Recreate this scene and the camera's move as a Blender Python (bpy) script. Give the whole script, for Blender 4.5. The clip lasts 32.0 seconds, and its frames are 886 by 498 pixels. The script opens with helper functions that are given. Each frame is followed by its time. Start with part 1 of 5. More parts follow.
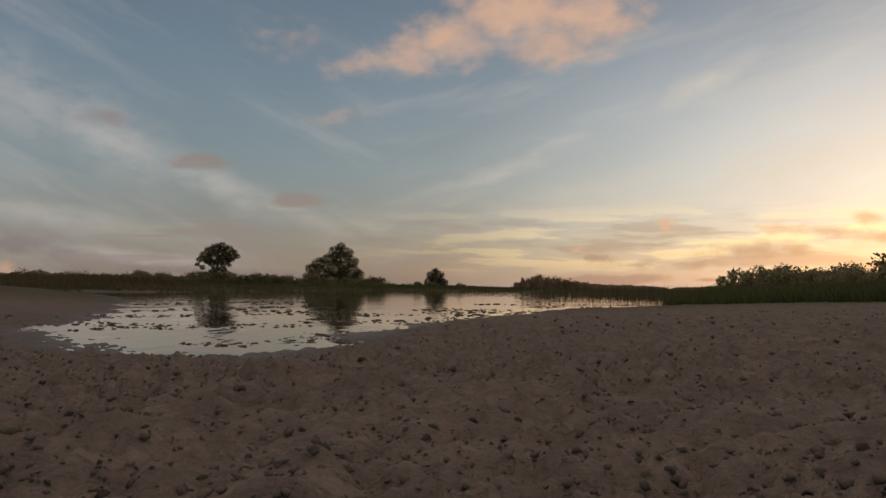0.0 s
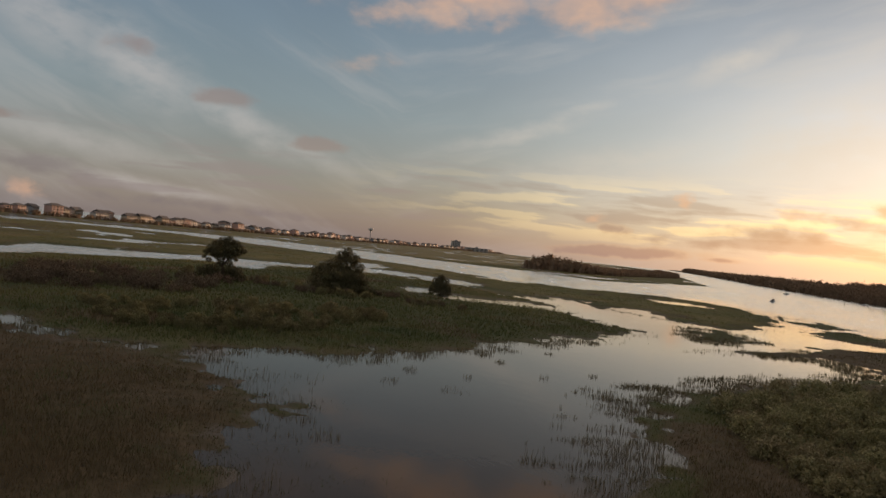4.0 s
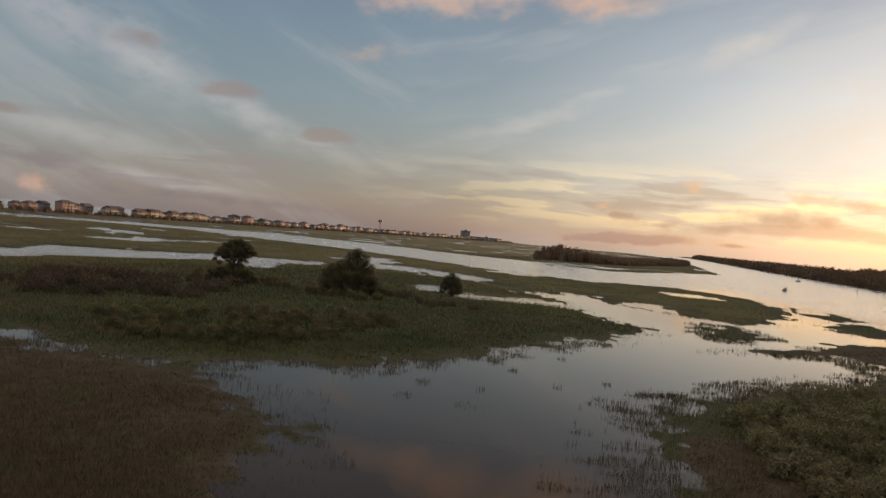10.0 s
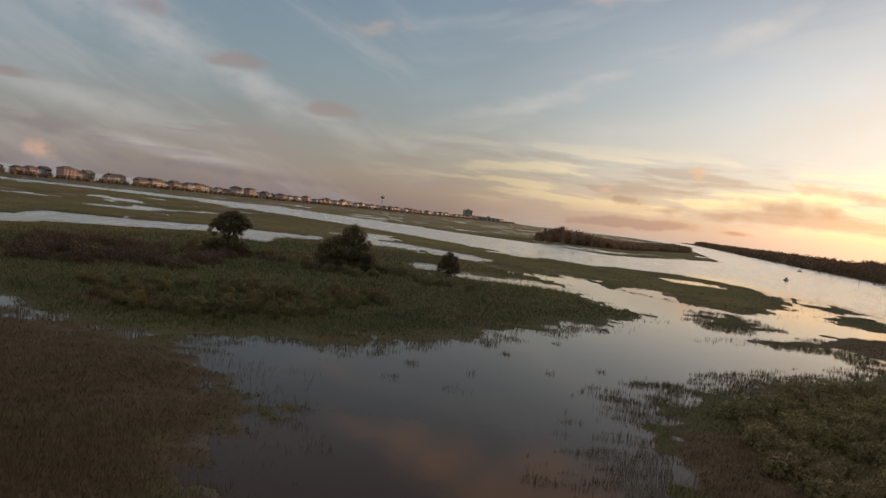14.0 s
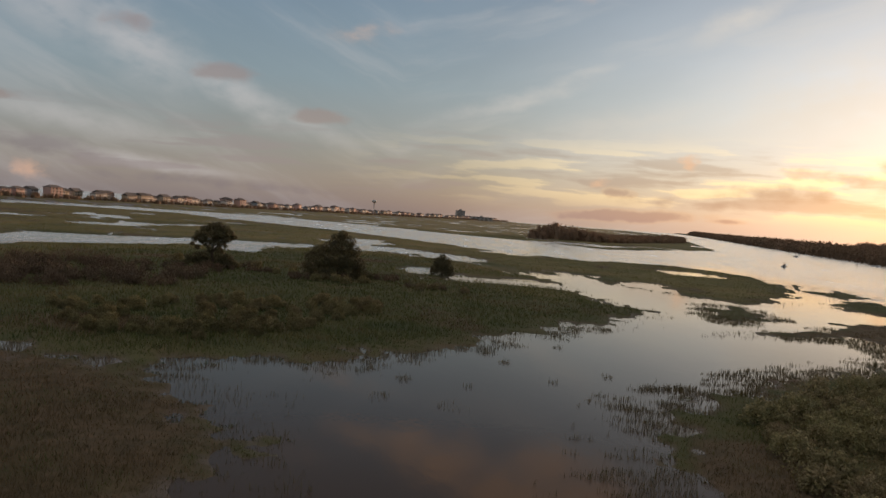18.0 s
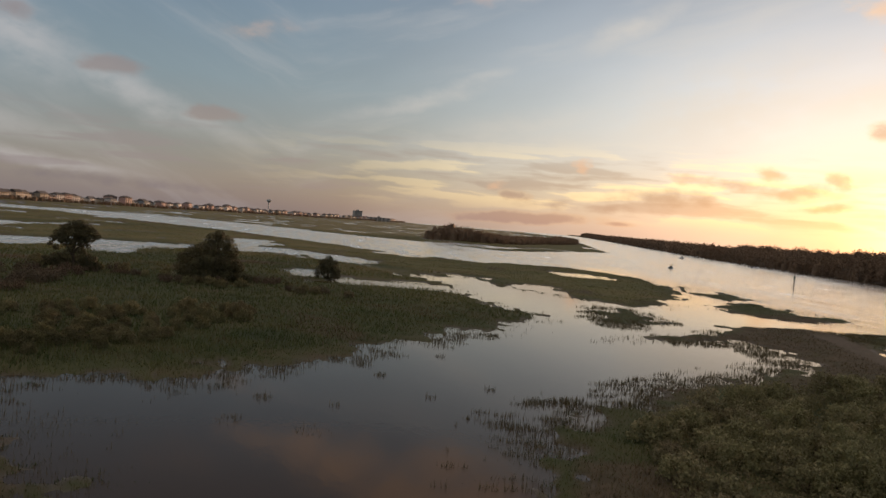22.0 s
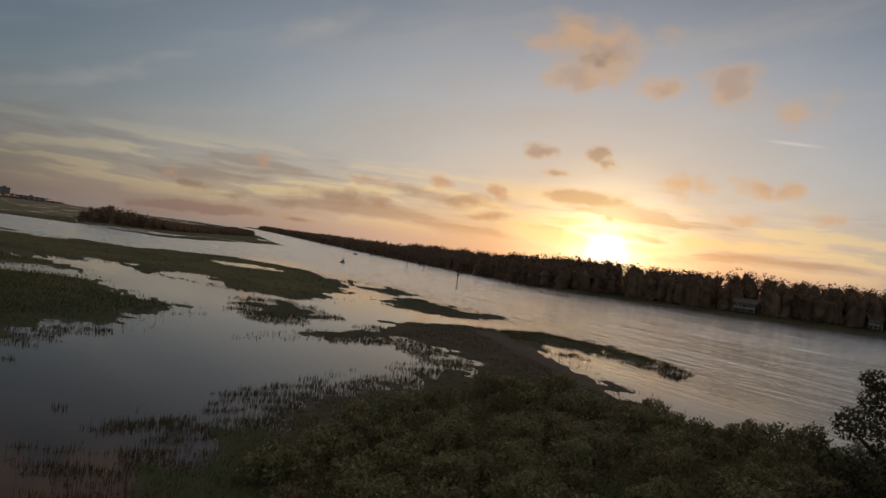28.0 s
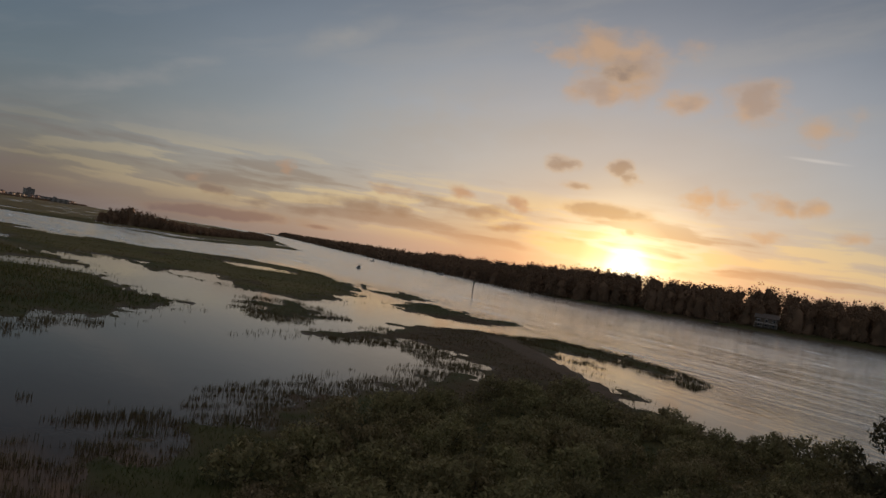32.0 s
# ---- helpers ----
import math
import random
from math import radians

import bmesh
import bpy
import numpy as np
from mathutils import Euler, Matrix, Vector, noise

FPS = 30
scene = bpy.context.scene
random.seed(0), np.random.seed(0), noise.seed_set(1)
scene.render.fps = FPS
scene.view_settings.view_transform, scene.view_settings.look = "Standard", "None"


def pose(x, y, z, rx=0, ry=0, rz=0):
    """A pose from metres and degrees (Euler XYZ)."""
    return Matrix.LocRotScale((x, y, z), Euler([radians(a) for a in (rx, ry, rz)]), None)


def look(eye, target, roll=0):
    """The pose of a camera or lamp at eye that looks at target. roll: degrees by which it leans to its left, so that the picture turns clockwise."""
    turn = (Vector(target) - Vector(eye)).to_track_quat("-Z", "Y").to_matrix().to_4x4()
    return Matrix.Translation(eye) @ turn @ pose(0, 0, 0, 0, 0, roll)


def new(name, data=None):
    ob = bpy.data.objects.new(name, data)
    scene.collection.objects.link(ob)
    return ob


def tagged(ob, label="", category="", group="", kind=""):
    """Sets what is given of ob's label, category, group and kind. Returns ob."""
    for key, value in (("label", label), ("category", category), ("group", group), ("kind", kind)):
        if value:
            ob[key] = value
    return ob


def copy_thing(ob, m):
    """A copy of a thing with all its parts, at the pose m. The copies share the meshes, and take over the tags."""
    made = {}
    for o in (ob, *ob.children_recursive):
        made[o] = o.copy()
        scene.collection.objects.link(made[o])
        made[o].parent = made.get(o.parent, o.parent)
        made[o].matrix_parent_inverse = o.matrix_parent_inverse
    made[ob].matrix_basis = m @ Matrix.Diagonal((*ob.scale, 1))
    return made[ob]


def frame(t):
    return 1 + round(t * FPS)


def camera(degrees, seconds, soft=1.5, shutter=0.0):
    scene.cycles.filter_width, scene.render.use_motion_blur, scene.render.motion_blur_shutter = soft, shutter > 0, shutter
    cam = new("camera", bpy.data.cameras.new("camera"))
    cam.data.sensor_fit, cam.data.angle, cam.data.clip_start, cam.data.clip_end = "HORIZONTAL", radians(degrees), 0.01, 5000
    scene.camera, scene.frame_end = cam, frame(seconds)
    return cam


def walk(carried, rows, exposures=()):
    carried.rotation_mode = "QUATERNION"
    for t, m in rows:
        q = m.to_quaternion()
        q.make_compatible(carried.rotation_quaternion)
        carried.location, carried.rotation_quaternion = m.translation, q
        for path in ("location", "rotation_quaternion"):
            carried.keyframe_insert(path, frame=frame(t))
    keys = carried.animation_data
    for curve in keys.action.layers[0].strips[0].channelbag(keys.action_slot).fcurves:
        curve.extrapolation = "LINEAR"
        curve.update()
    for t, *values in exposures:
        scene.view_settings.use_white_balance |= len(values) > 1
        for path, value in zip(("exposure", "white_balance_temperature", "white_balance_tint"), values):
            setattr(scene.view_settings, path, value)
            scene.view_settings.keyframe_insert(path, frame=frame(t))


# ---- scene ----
cam = camera(56.0, 32.0, soft=1.5)
PATH = [
    (0, pose(-0.54, -0.97, 0.25, 92.78, 0, -1.40) @ pose(0, 0, 0, 0, 0, 0.61)),
    (0.2, pose(-0.79, -1.01, 0.48, 93.05, 0, -0.33) @ pose(0, 0, 0, 0, 0, 2.25)),
    (0.4, pose(-0.75, -1.26, 0.93, 93.84, 0, 0.07) @ pose(0, 0, 0, 0, 0, 3.23)),
    (0.5, pose(-0.63, -1.25, 1.26, 93.18, 0, -0.06) @ pose(0, 0, 0, 0, 0, 2.52)),
    (0.7, pose(-0.67, -1.35, 2.23, 92.32, 0, -0.15) @ pose(0, 0, 0, 0, 0, 3.82)),
    (1, pose(-0.30, -1.39, 3.62, 91.35, 0, 0.13) @ pose(0, 0, 0, 0, 0, 4.55)),
    (1.5, pose(0.66, -0.29, 6.00, 90.84, 0, -0.40) @ pose(0, 0, 0, 0, 0, 3.01)),
    (2, pose(0.83, 0.12, 8.97, 89.25, 0, 0.27) @ pose(0, 0, 0, 0, 0, 6.31)),
    (2.5, pose(0.32, 0.23, 11.17, 90.13, 0, -0.87) @ pose(0, 0, 0, 0, 0, 4.44)),
    (4.5, pose(0.20, -0.33, 14.30, 89.32, 0, -0.57) @ pose(0, 0, 0, 0, 0, 5.98)),
    (5, pose(0.03, -0.39, 14.92, 88.95, 0, -0.86) @ pose(0, 0, 0, 0, 0, 4.87)),
    (5.5, pose(-0.14, -0.49, 15.21, 89.08, 0, -1.06) @ pose(0, 0, 0, 0, 0, 3.41)),
    (6, pose(-0.24, -0.56, 15.34, 89.51, 0, -0.46) @ pose(0, 0, 0, 0, 0, 4.86)),
    (6.5, pose(-0.38, -0.54, 15.55, 88.93, 0, -0.58) @ pose(0, 0, 0, 0, 0, 4.73)),
    (7, pose(-0.47, -0.52, 15.65, 89.47, 0, -0.42) @ pose(0, 0, 0, 0, 0, 4.77)),
    (7.5, pose(-0.48, -0.44, 15.73, 89.62, 0, -0.44) @ pose(0, 0, 0, 0, 0, 2.71)),
    (8, pose(-0.43, -0.29, 15.81, 89.19, 0, -0.39) @ pose(0, 0, 0, 0, 0, 3.12)),
    (8.5, pose(-0.29, -0.12, 15.95, 89.20, 0, -0.39) @ pose(0, 0, 0, 0, 0, 3.23)),
    (9, pose(-0.00, 0.00, 16.00, 89.38, 0, -0.00) @ pose(0, 0, 0, 0, 0, 4.28)),
    (9.5, pose(-0.11, 0.14, 16.11, 88.55, 0, -0.14) @ pose(0, 0, 0, 0, 0, 4.21)),
    (10, pose(-0.13, 0.31, 16.11, 88.94, 0, -0.01) @ pose(0, 0, 0, 0, 0, 4.95)),
    (10.5, pose(-0.03, 0.54, 16.05, 87.20, 0, -0.50) @ pose(0, 0, 0, 0, 0, 4.05)),
    (11, pose(0.01, 0.81, 16.11, 87.75, 0, -0.12) @ pose(0, 0, 0, 0, 0, 5.15)),
    (11.5, pose(0.11, 1.12, 16.20, 89.07, 0, -0.28) @ pose(0, 0, 0, 0, 0, 5.31)),
    (12, pose(0.26, 1.45, 16.19, 87.08, 0, -0.32) @ pose(0, 0, 0, 0, 0, 5.03)),
    (12.5, pose(0.36, 1.87, 16.14, 87.22, 0, -0.22) @ pose(0, 0, 0, 0, 0, 4.60)),
    (13, pose(0.56, 2.37, 16.16, 86.95, 0, -0.72) @ pose(0, 0, 0, 0, 0, 5.09)),
    (13.5, pose(0.62, 2.77, 16.14, 87.10, 0, -0.77) @ pose(0, 0, 0, 0, 0, 6.37)),
    (14, pose(0.74, 3.17, 16.15, 87.46, 0, -0.04) @ pose(0, 0, 0, 0, 0, 6.78)),
    (14.5, pose(0.86, 3.62, 16.16, 87.15, 0, -0.21) @ pose(0, 0, 0, 0, 0, 4.75)),
    (16.5, pose(0.43, 6.55, 16.30, 87.90, 0, -0.61) @ pose(0, 0, 0, 0, 0, 4.05)),
    (17, pose(0.62, 7.46, 16.23, 87.14, 0, -0.52) @ pose(0, 0, 0, 0, 0, 5.29)),
    (17.5, pose(0.90, 8.48, 16.18, 87.53, 0, -0.31) @ pose(0, 0, 0, 0, 0, 4.71)),
    (18, pose(1.27, 9.64, 16.22, 87.59, 0, -0.42) @ pose(0, 0, 0, 0, 0, 4.14)),
    (18.5, pose(1.71, 10.85, 16.32, 87.90, 0, -0.43) @ pose(0, 0, 0, 0, 0, 4.06)),
    (19, pose(2.30, 11.95, 16.33, 88.92, 0, 0.19) @ pose(0, 0, 0, 0, 0, 4.22)),
    (19.5, pose(2.55, 12.82, 16.26, 88.94, 0, 0.03) @ pose(0, 0, 0, 0, 0, 4.55)),
    (20, pose(3.03, 13.62, 16.12, 88.06, 0, -1.98) @ pose(0, 0, 0, 0, 0, 3.63)),
    (20.5, pose(3.55, 14.48, 16.11, 88.54, 0, -6.01) @ pose(0, 0, 0, 0, 0, 3.98)),
    (21, pose(3.89, 15.44, 16.16, 87.44, 0, -7.34) @ pose(0, 0, 0, 0, 0, 5.13)),
    (21.5, pose(4.00, 16.38, 16.20, 88.28, 0, -6.10) @ pose(0, 0, 0, 0, 0, 6.75)),
    (22, pose(4.14, 17.31, 16.25, 88.17, 0, -7.40) @ pose(0, 0, 0, 0, 0, 4.59)),
    (22.5, pose(4.40, 18.21, 16.17, 87.72, 0, -7.64) @ pose(0, 0, 0, 0, 0, 4.96)),
    (23, pose(4.82, 19.35, 16.09, 88.25, 0, -7.58) @ pose(0, 0, 0, 0, 0, 4.66)),
    (23.5, pose(5.69, 21.08, 16.06, 88.47, 0, -7.74) @ pose(0, 0, 0, 0, 0, 4.82)),
    (24, pose(6.67, 23.35, 15.95, 87.47, 0, -13.75) @ pose(0, 0, 0, 0, 0, 6.23)),
    (24.5, pose(7.53, 25.65, 15.85, 88.28, 0, -21.21) @ pose(0, 0, 0, 0, 0, 5.32)),
    (25, pose(8.53, 27.60, 15.72, 88.70, 0, -22.80) @ pose(0, 0, 0, 0, 0, 7.44)),
    (25.5, pose(9.53, 29.21, 15.52, 90.03, 0, -24.08) @ pose(0, 0, 0, 0, 0, 7.80)),
    (27.5, pose(13.33, 34.35, 14.70, 90.56, 0, -27.87) @ pose(0, 0, 0, 0, 0, 8.50)),
    (28, pose(14.03, 35.09, 14.41, 90.12, 0, -29.17) @ pose(0, 0, 0, 0, 0, 7.52)),
    (28.5, pose(14.64, 35.71, 14.18, 90.39, 0, -28.26) @ pose(0, 0, 0, 0, 0, 7.54)),
    (29, pose(15.20, 36.18, 13.98, 90.81, 0, -27.55) @ pose(0, 0, 0, 0, 0, 7.98)),
    (29.5, pose(15.76, 36.57, 13.87, 91.10, 0, -28.13) @ pose(0, 0, 0, 0, 0, 7.85)),
    (30, pose(16.25, 36.97, 13.77, 90.34, 0, -28.50) @ pose(0, 0, 0, 0, 0, 8.03)),
    (30.5, pose(16.73, 37.39, 13.73, 91.59, 0, -28.08) @ pose(0, 0, 0, 0, 0, 9.01)),
    (31, pose(17.09, 37.87, 13.57, 91.12, 0, -28.34) @ pose(0, 0, 0, 0, 0, 8.04)),
    (31.5, pose(17.49, 38.24, 13.31, 91.27, 0, -28.40) @ pose(0, 0, 0, 0, 0, 5.97)),
    (32, pose(17.76, 38.63, 13.02, 90.64, 0, -27.75) @ pose(0, 0, 0, 0, 0, 8.76)),
]
walk(cam, PATH, [(0, 0.05, 6850, 10), (9, 0.20, 6600, 10), (19, 0.22, 6500, 10), (25, -0.1, 6450, 10), (28, -0.73, 6080, 10), (32, -0.84, 6080, 10)])

PI = math.pi
SUN_AZ, SUN_EL = -40.2, 1.4   # degrees, azimuth positive to the left of +y

# ---- world: dusk sky with scattered clouds, and the low sun ----
world = bpy.data.worlds.new("dusk_sky")
scene.world = world
world.use_nodes = True
wt = world.node_tree
wt.nodes.clear()


def wn(kind, *links, **values):
    n = wt.nodes.new(kind)
    for k, v in values.items():
        if k == "operation":
            n.operation = v
        elif k == "data_type":
            n.data_type = v
    for i, v in enumerate(links):
        if v is None:
            continue
        if hasattr(v, "is_linked"):
            wt.links.new(v, n.inputs[i])
        else:
            n.inputs[i].default_value = v
    return n


def wmath(op, a, b=None, c=None):
    return wn("ShaderNodeMath", a, b, c, operation=op).outputs[0]


def wvec(op, a, b=None):
    n = wn("ShaderNodeVectorMath", a, b, operation=op)
    return n.outputs["Value"] if op in ("DOT_PRODUCT", "LENGTH") else n.outputs[0]


def wramp(fac, stops):
    n = wt.nodes.new("ShaderNodeValToRGB")
    wt.links.new(fac, n.inputs[0])
    e = n.color_ramp.elements
    while len(e) < len(stops):
        e.new(0.5)
    for el, (p, c) in zip(e, stops):
        el.position, el.color = p, (*c, 1)
    return n.outputs[0]


def wmix(fac, a, b):
    n = wt.nodes.new("ShaderNodeMix")
    n.data_type = "RGBA"
    for sock, v in ((n.inputs[0], fac), (n.inputs[6], a), (n.inputs[7], b)):
        if hasattr(v, "is_linked"):
            wt.links.new(v, sock)
        else:
            sock.default_value = v if isinstance(v, float) else (*v, 1)
    return n.outputs[2]


def wnoise(vec, scale, detail=4.0, rough=0.55, stretch=(1, 1, 1)):
    v = wvec("MULTIPLY", vec, stretch)
    n = wt.nodes.new("ShaderNodeTexNoise")
    n.inputs["Scale"].default_value, n.inputs["Detail"].default_value, n.inputs["Roughness"].default_value = scale, detail, rough
    wt.links.new(v, n.inputs["Vector"])
    return n


direction = wvec("NORMALIZE", wn("ShaderNodeTexCoord").outputs["Generated"])
sep = wn("ShaderNodeSeparateXYZ", direction)
azim = wmath("MULTIPLY", wmath("ARCTAN2", wmath("MULTIPLY", sep.outputs[0], -1.0), sep.outputs[1]), 180 / PI)
elev = wmath("MULTIPLY", wmath("ARCSINE", sep.outputs[2]), 180 / PI)
flat = wn("ShaderNodeCombineXYZ", azim, elev, 0.0).outputs[0]
sun_dir = (-math.sin(radians(SUN_AZ)) * math.cos(radians(SUN_EL)), math.cos(radians(SUN_AZ)) * math.cos(radians(SUN_EL)), math.sin(radians(SUN_EL)))
sun_angle = wmath("MULTIPLY", wmath("ARCCOSINE", wmath("MINIMUM", wvec("DOT_PRODUCT", direction, sun_dir), 1.0)), 180 / PI)

# clear sky by height, cooler and darker away from the sun
height = wmath("DIVIDE", wmath("MAXIMUM", elev, 0.0), 60.0)
# last two stops, unseen overhead, are brightened and warmed to light the ground
cool = wramp(height, [(0.0, (0.180, 0.158, 0.150)), (0.02, (0.190, 0.180, 0.168)), (0.07, (0.182, 0.198, 0.205)), (0.14, (0.155, 0.208, 0.240)),
                      (0.25, (0.118, 0.170, 0.222)), (0.40, (0.085, 0.120, 0.165)), (0.62, (0.30, 0.255, 0.22)), (1.0, (0.42, 0.33, 0.26))])
warm = wramp(height, [(0.0, (0.47, 0.335, 0.19)), (0.04, (0.55, 0.455, 0.28)), (0.09, (0.49, 0.49, 0.445)), (0.18, (0.415, 0.435, 0.445)),
                      (0.30, (0.225, 0.26, 0.30)), (0.42, (0.135, 0.165, 0.20)), (0.62, (0.30, 0.255, 0.22)), (1.0, (0.42, 0.33, 0.26))])
near_sun = wmath("SUBTRACT", 1.0, wmath("SMOOTH_MIN", wmath("DIVIDE", sun_angle, 45.0), 1.0, 0.2))
sky = wmix(near_sun, cool, warm)
# the sun's aureole, wider along the horizon
aur = wvec("LENGTH", wvec("MULTIPLY", wvec("SUBTRACT", flat, (SUN_AZ, SUN_EL, 0)), (0.75, 1.15, 0)))
glow = wramp(wmath("DIVIDE", aur, 30.0), [(0.0, (1.35, 1.18, 0.78)), (0.09, (0.78, 0.66, 0.38)), (0.2, (0.30, 0.275, 0.19)),
                                          (0.45, (0.205, 0.20, 0.178)), (0.72, (0.080, 0.080, 0.074)), (1.0, (0, 0, 0))])
core = wramp(wmath("DIVIDE", sun_angle, 7.0), [(0.0, (1, 0.93, 0.72)), (0.10, (0.42, 0.36, 0.22)), (0.24, (0.17, 0.135, 0.06)), (0.48, (0.048, 0.036, 0.012)), (1.0, (0, 0, 0))])
add1 = wvec("ADD", sky, glow)

# cloud fields: warped angular coordinates keep every edge ragged
puff_noise = wnoise(flat, 0.42, 6.0, 0.55, (0.8, 1.2, 1))
warp = wvec("MULTIPLY", wvec("SUBTRACT", puff_noise.outputs["Color"], (0.5, 0.5, 0.5)), (4.2, 2.2, 0))
ragged = wvec("ADD", flat, warp)
lying = wvec("ADD", flat, wvec("MULTIPLY", warp, (0.8, 0.22, 0)))
soft_warp = wvec("MULTIPLY", warp, (0.6, 0.45, 0))
fine = wnoise(flat, 0.75, 4.0, 0.5, (0.75, 1.25, 1)).outputs[0]
sheared = wvec("ADD", flat, wn("ShaderNodeCombineXYZ", 0.0, wmath("MINIMUM", wmath("MULTIPLY", azim, 0.22), wmath("SUBTRACT", 2.0, wmath("MULTIPLY", azim, 0.42))), 0.0).outputs[0])
streak = wnoise(wvec("ADD", sheared, soft_warp), 0.30, 5.0, 0.55, (0.16, 1.0, 1)).outputs[0]
layers = wnoise(wvec("ADD", flat, wvec("MULTIPLY", warp, (0.8, 0.2, 0))), 0.85, 4.0, 0.5, (0.12, 1.0, 1)).outputs[0]
haze = wnoise(sheared, 0.075, 4.0, 0.55, (0.55, 1.5, 1)).outputs[0]


def step(value, low, high, top=1.0):
    m = wt.nodes.new("ShaderNodeMapRange")
    m.interpolation_type = "SMOOTHSTEP"
    m.inputs[1].default_value, m.inputs[2].default_value, m.inputs[4].default_value = low, high, top
    wt.links.new(value, m.inputs[0])
    return m.outputs[0]


def field(clouds, where, core=0.0, rim=1.25):
    """The densest of a list of soft ellipses: azimuth, elevation, half width, half height, tilt, strength."""
    best = None
    for a, e, w, h, tilt, s in clouds:
        m = wt.nodes.new("ShaderNodeMapping")
        m.vector_type = "TEXTURE"
        wt.links.new(where, m.inputs[0])
        m.inputs[1].default_value, m.inputs[2].default_value, m.inputs[3].default_value = (a, e, 0), (0, 0, radians(tilt)), (w * 1.25, h * 1.35, 1)
        d = wt.nodes.new("ShaderNodeMapRange")
        d.interpolation_type = "SMOOTHSTEP"
        d.inputs[1].default_value, d.inputs[2].default_value, d.inputs[3].default_value, d.inputs[4].default_value = core, rim, s, 0.0
        wt.links.new(wvec("LENGTH", m.outputs[0]), d.inputs[0])
        best = d.outputs[0] if best is None else wmath("MAXIMUM", best, d.outputs[0])
    return best


def billow(density, amount, low=0.06, high=1.05):
    """Ragged edge: soft noise eats into the ellipse, and the rest keeps a firm body."""
    grain = wmath("MULTIPLY", wmath("SUBTRACT", fine, 0.5), amount * 2.6)
    t = wmath("ADD", density, wmath("MULTIPLY", grain, wmath("MINIMUM", wmath("MULTIPLY", density, 4.0), 1.0)))
    return step(t, low, high)


GOLD_PUFFS = [(-36.6, 15.4, 3.0, 1.5, 0, 1.0), (-38.6, 14.7, 2.6, 2.0, 0, 0.95), (-37.0, 12.9, 2.6, 1.3, 0, 0.95), (-34.0, 15.0, 1.5, 0.9, 0, 0.7), (-42.2, 12.4, 1.8, 1.0, 0, 0.85),
              (-46.8, 12.9, 2.4, 1.5, 0, 1.0), (-50.9, 11.6, 1.7, 1.0, 0, 0.6), (-52.9, 12.2, 0.9, 0.8, 0, 0.5), (-42.4, 15.8, 1.6, 0.9, -10, 0.45), (-49.0, 6.8, 1.6, 0.75, 0, 1.0), (-51.2, 6.7, 1.5, 0.7, 0, 0.9),
              (-44.2, 6.3, 0.9, 0.7, 0, 0.9), (-45.9, 6.3, 1.0, 0.5, 0, 0.6), (-48.6, 4.5, 1.1, 0.5, 0, 0.7), (-53.3, 4.9, 1.1, 0.5, 0, 0.65)]
ROSE_PUFFS = [(-6.5, 18.4, 5.6, 2.6, 0, 1.0), (-11.5, 18.3, 4.0, 2.3, 0, 0.95), (1.2, 15.8, 3.2, 1.5, -8, 0.8), (-2.0, 17.0, 3.6, 2.0, 0, 0.9), (-8.6, 16.4, 3.4, 1.5, 0, 0.9), (5.2, 15.0, 2.6, 0.9, -6, 0.6),
              (9.4, 16.6, 4.0, 1.5, 0, 0.3), (5.6, 11.8, 3.4, 0.9, -6, 0.33), (26.3, 1.0, 0.8, 0.8, 0, 0.75), (-16.7, 4.5, 0.65, 0.65, 0, 0.95),
              (-23.7, 4.2, 1.6, 0.45, 0, 0.7), (-28.6, 4.7, 1.2, 0.55, 0, 0.95), (-32.7, 4.4, 0.9, 0.55, 0, 0.95), (-10.6, 3.0, 1.2, 0.35, 0, 0.6)]
DUSK_PUFFS = [(8.5, 5.95, 2.0, 0.55, 0, 1.0), (14.9, 8.2, 2.0, 0.6, 0, 0.95), (27.9, 5.4, 1.1, 0.35, 0, 0.85), (-38.0, 4.8, 2.7, 0.62, 0, 1.0),
              (-35.0, 7.5, 1.3, 0.6, 0, 0.75), (-38.9, 7.8, 1.15, 0.6, -8, 0.75), (-39.5, 7.2, 0.8, 0.6, 0, 0.7), (-36.0, 6.3, 0.9, 0.3, 0, 0.6), (-37.6, 14.0, 2.2, 1.1, 0, 0.5),
              (-11.9, 2.3, 1.1, 0.35, 0, 0.85), (-12.4, 0.75, 5.4, 0.42, -3, 0.95), (-19.0, 0.8, 2.0, 0.2, 0, 0.6), (20.9, 10.6, 2.0, 0.6, 0, 0.5), (-40.3, 3.6, 0.4, 0.25, 0, 0.7)]
BANDS = [(26.3, 2.6, 5.5, 0.6, 3, 0.9), (-30.5, 3.6, 2.6, 0.5, -8, 0.85), (-21.6, 2.7, 4.7, 0.6, -3, 0.85), (-26.9, 3.8, 2.9, 0.4, 0, 0.75),
         (-17.4, 1.8, 6.5, 0.45, 0, 0.5), (-31.8, 2.8, 2.0, 0.3, -8, 0.8), (15.0, 1.0, 9.0, 0.4, 0, 0.6), (35.0, 1.4, 8.0, 0.7, 0, 0.7), (-35.5, 2.5, 2.0, 0.25, 0, 0.55)]
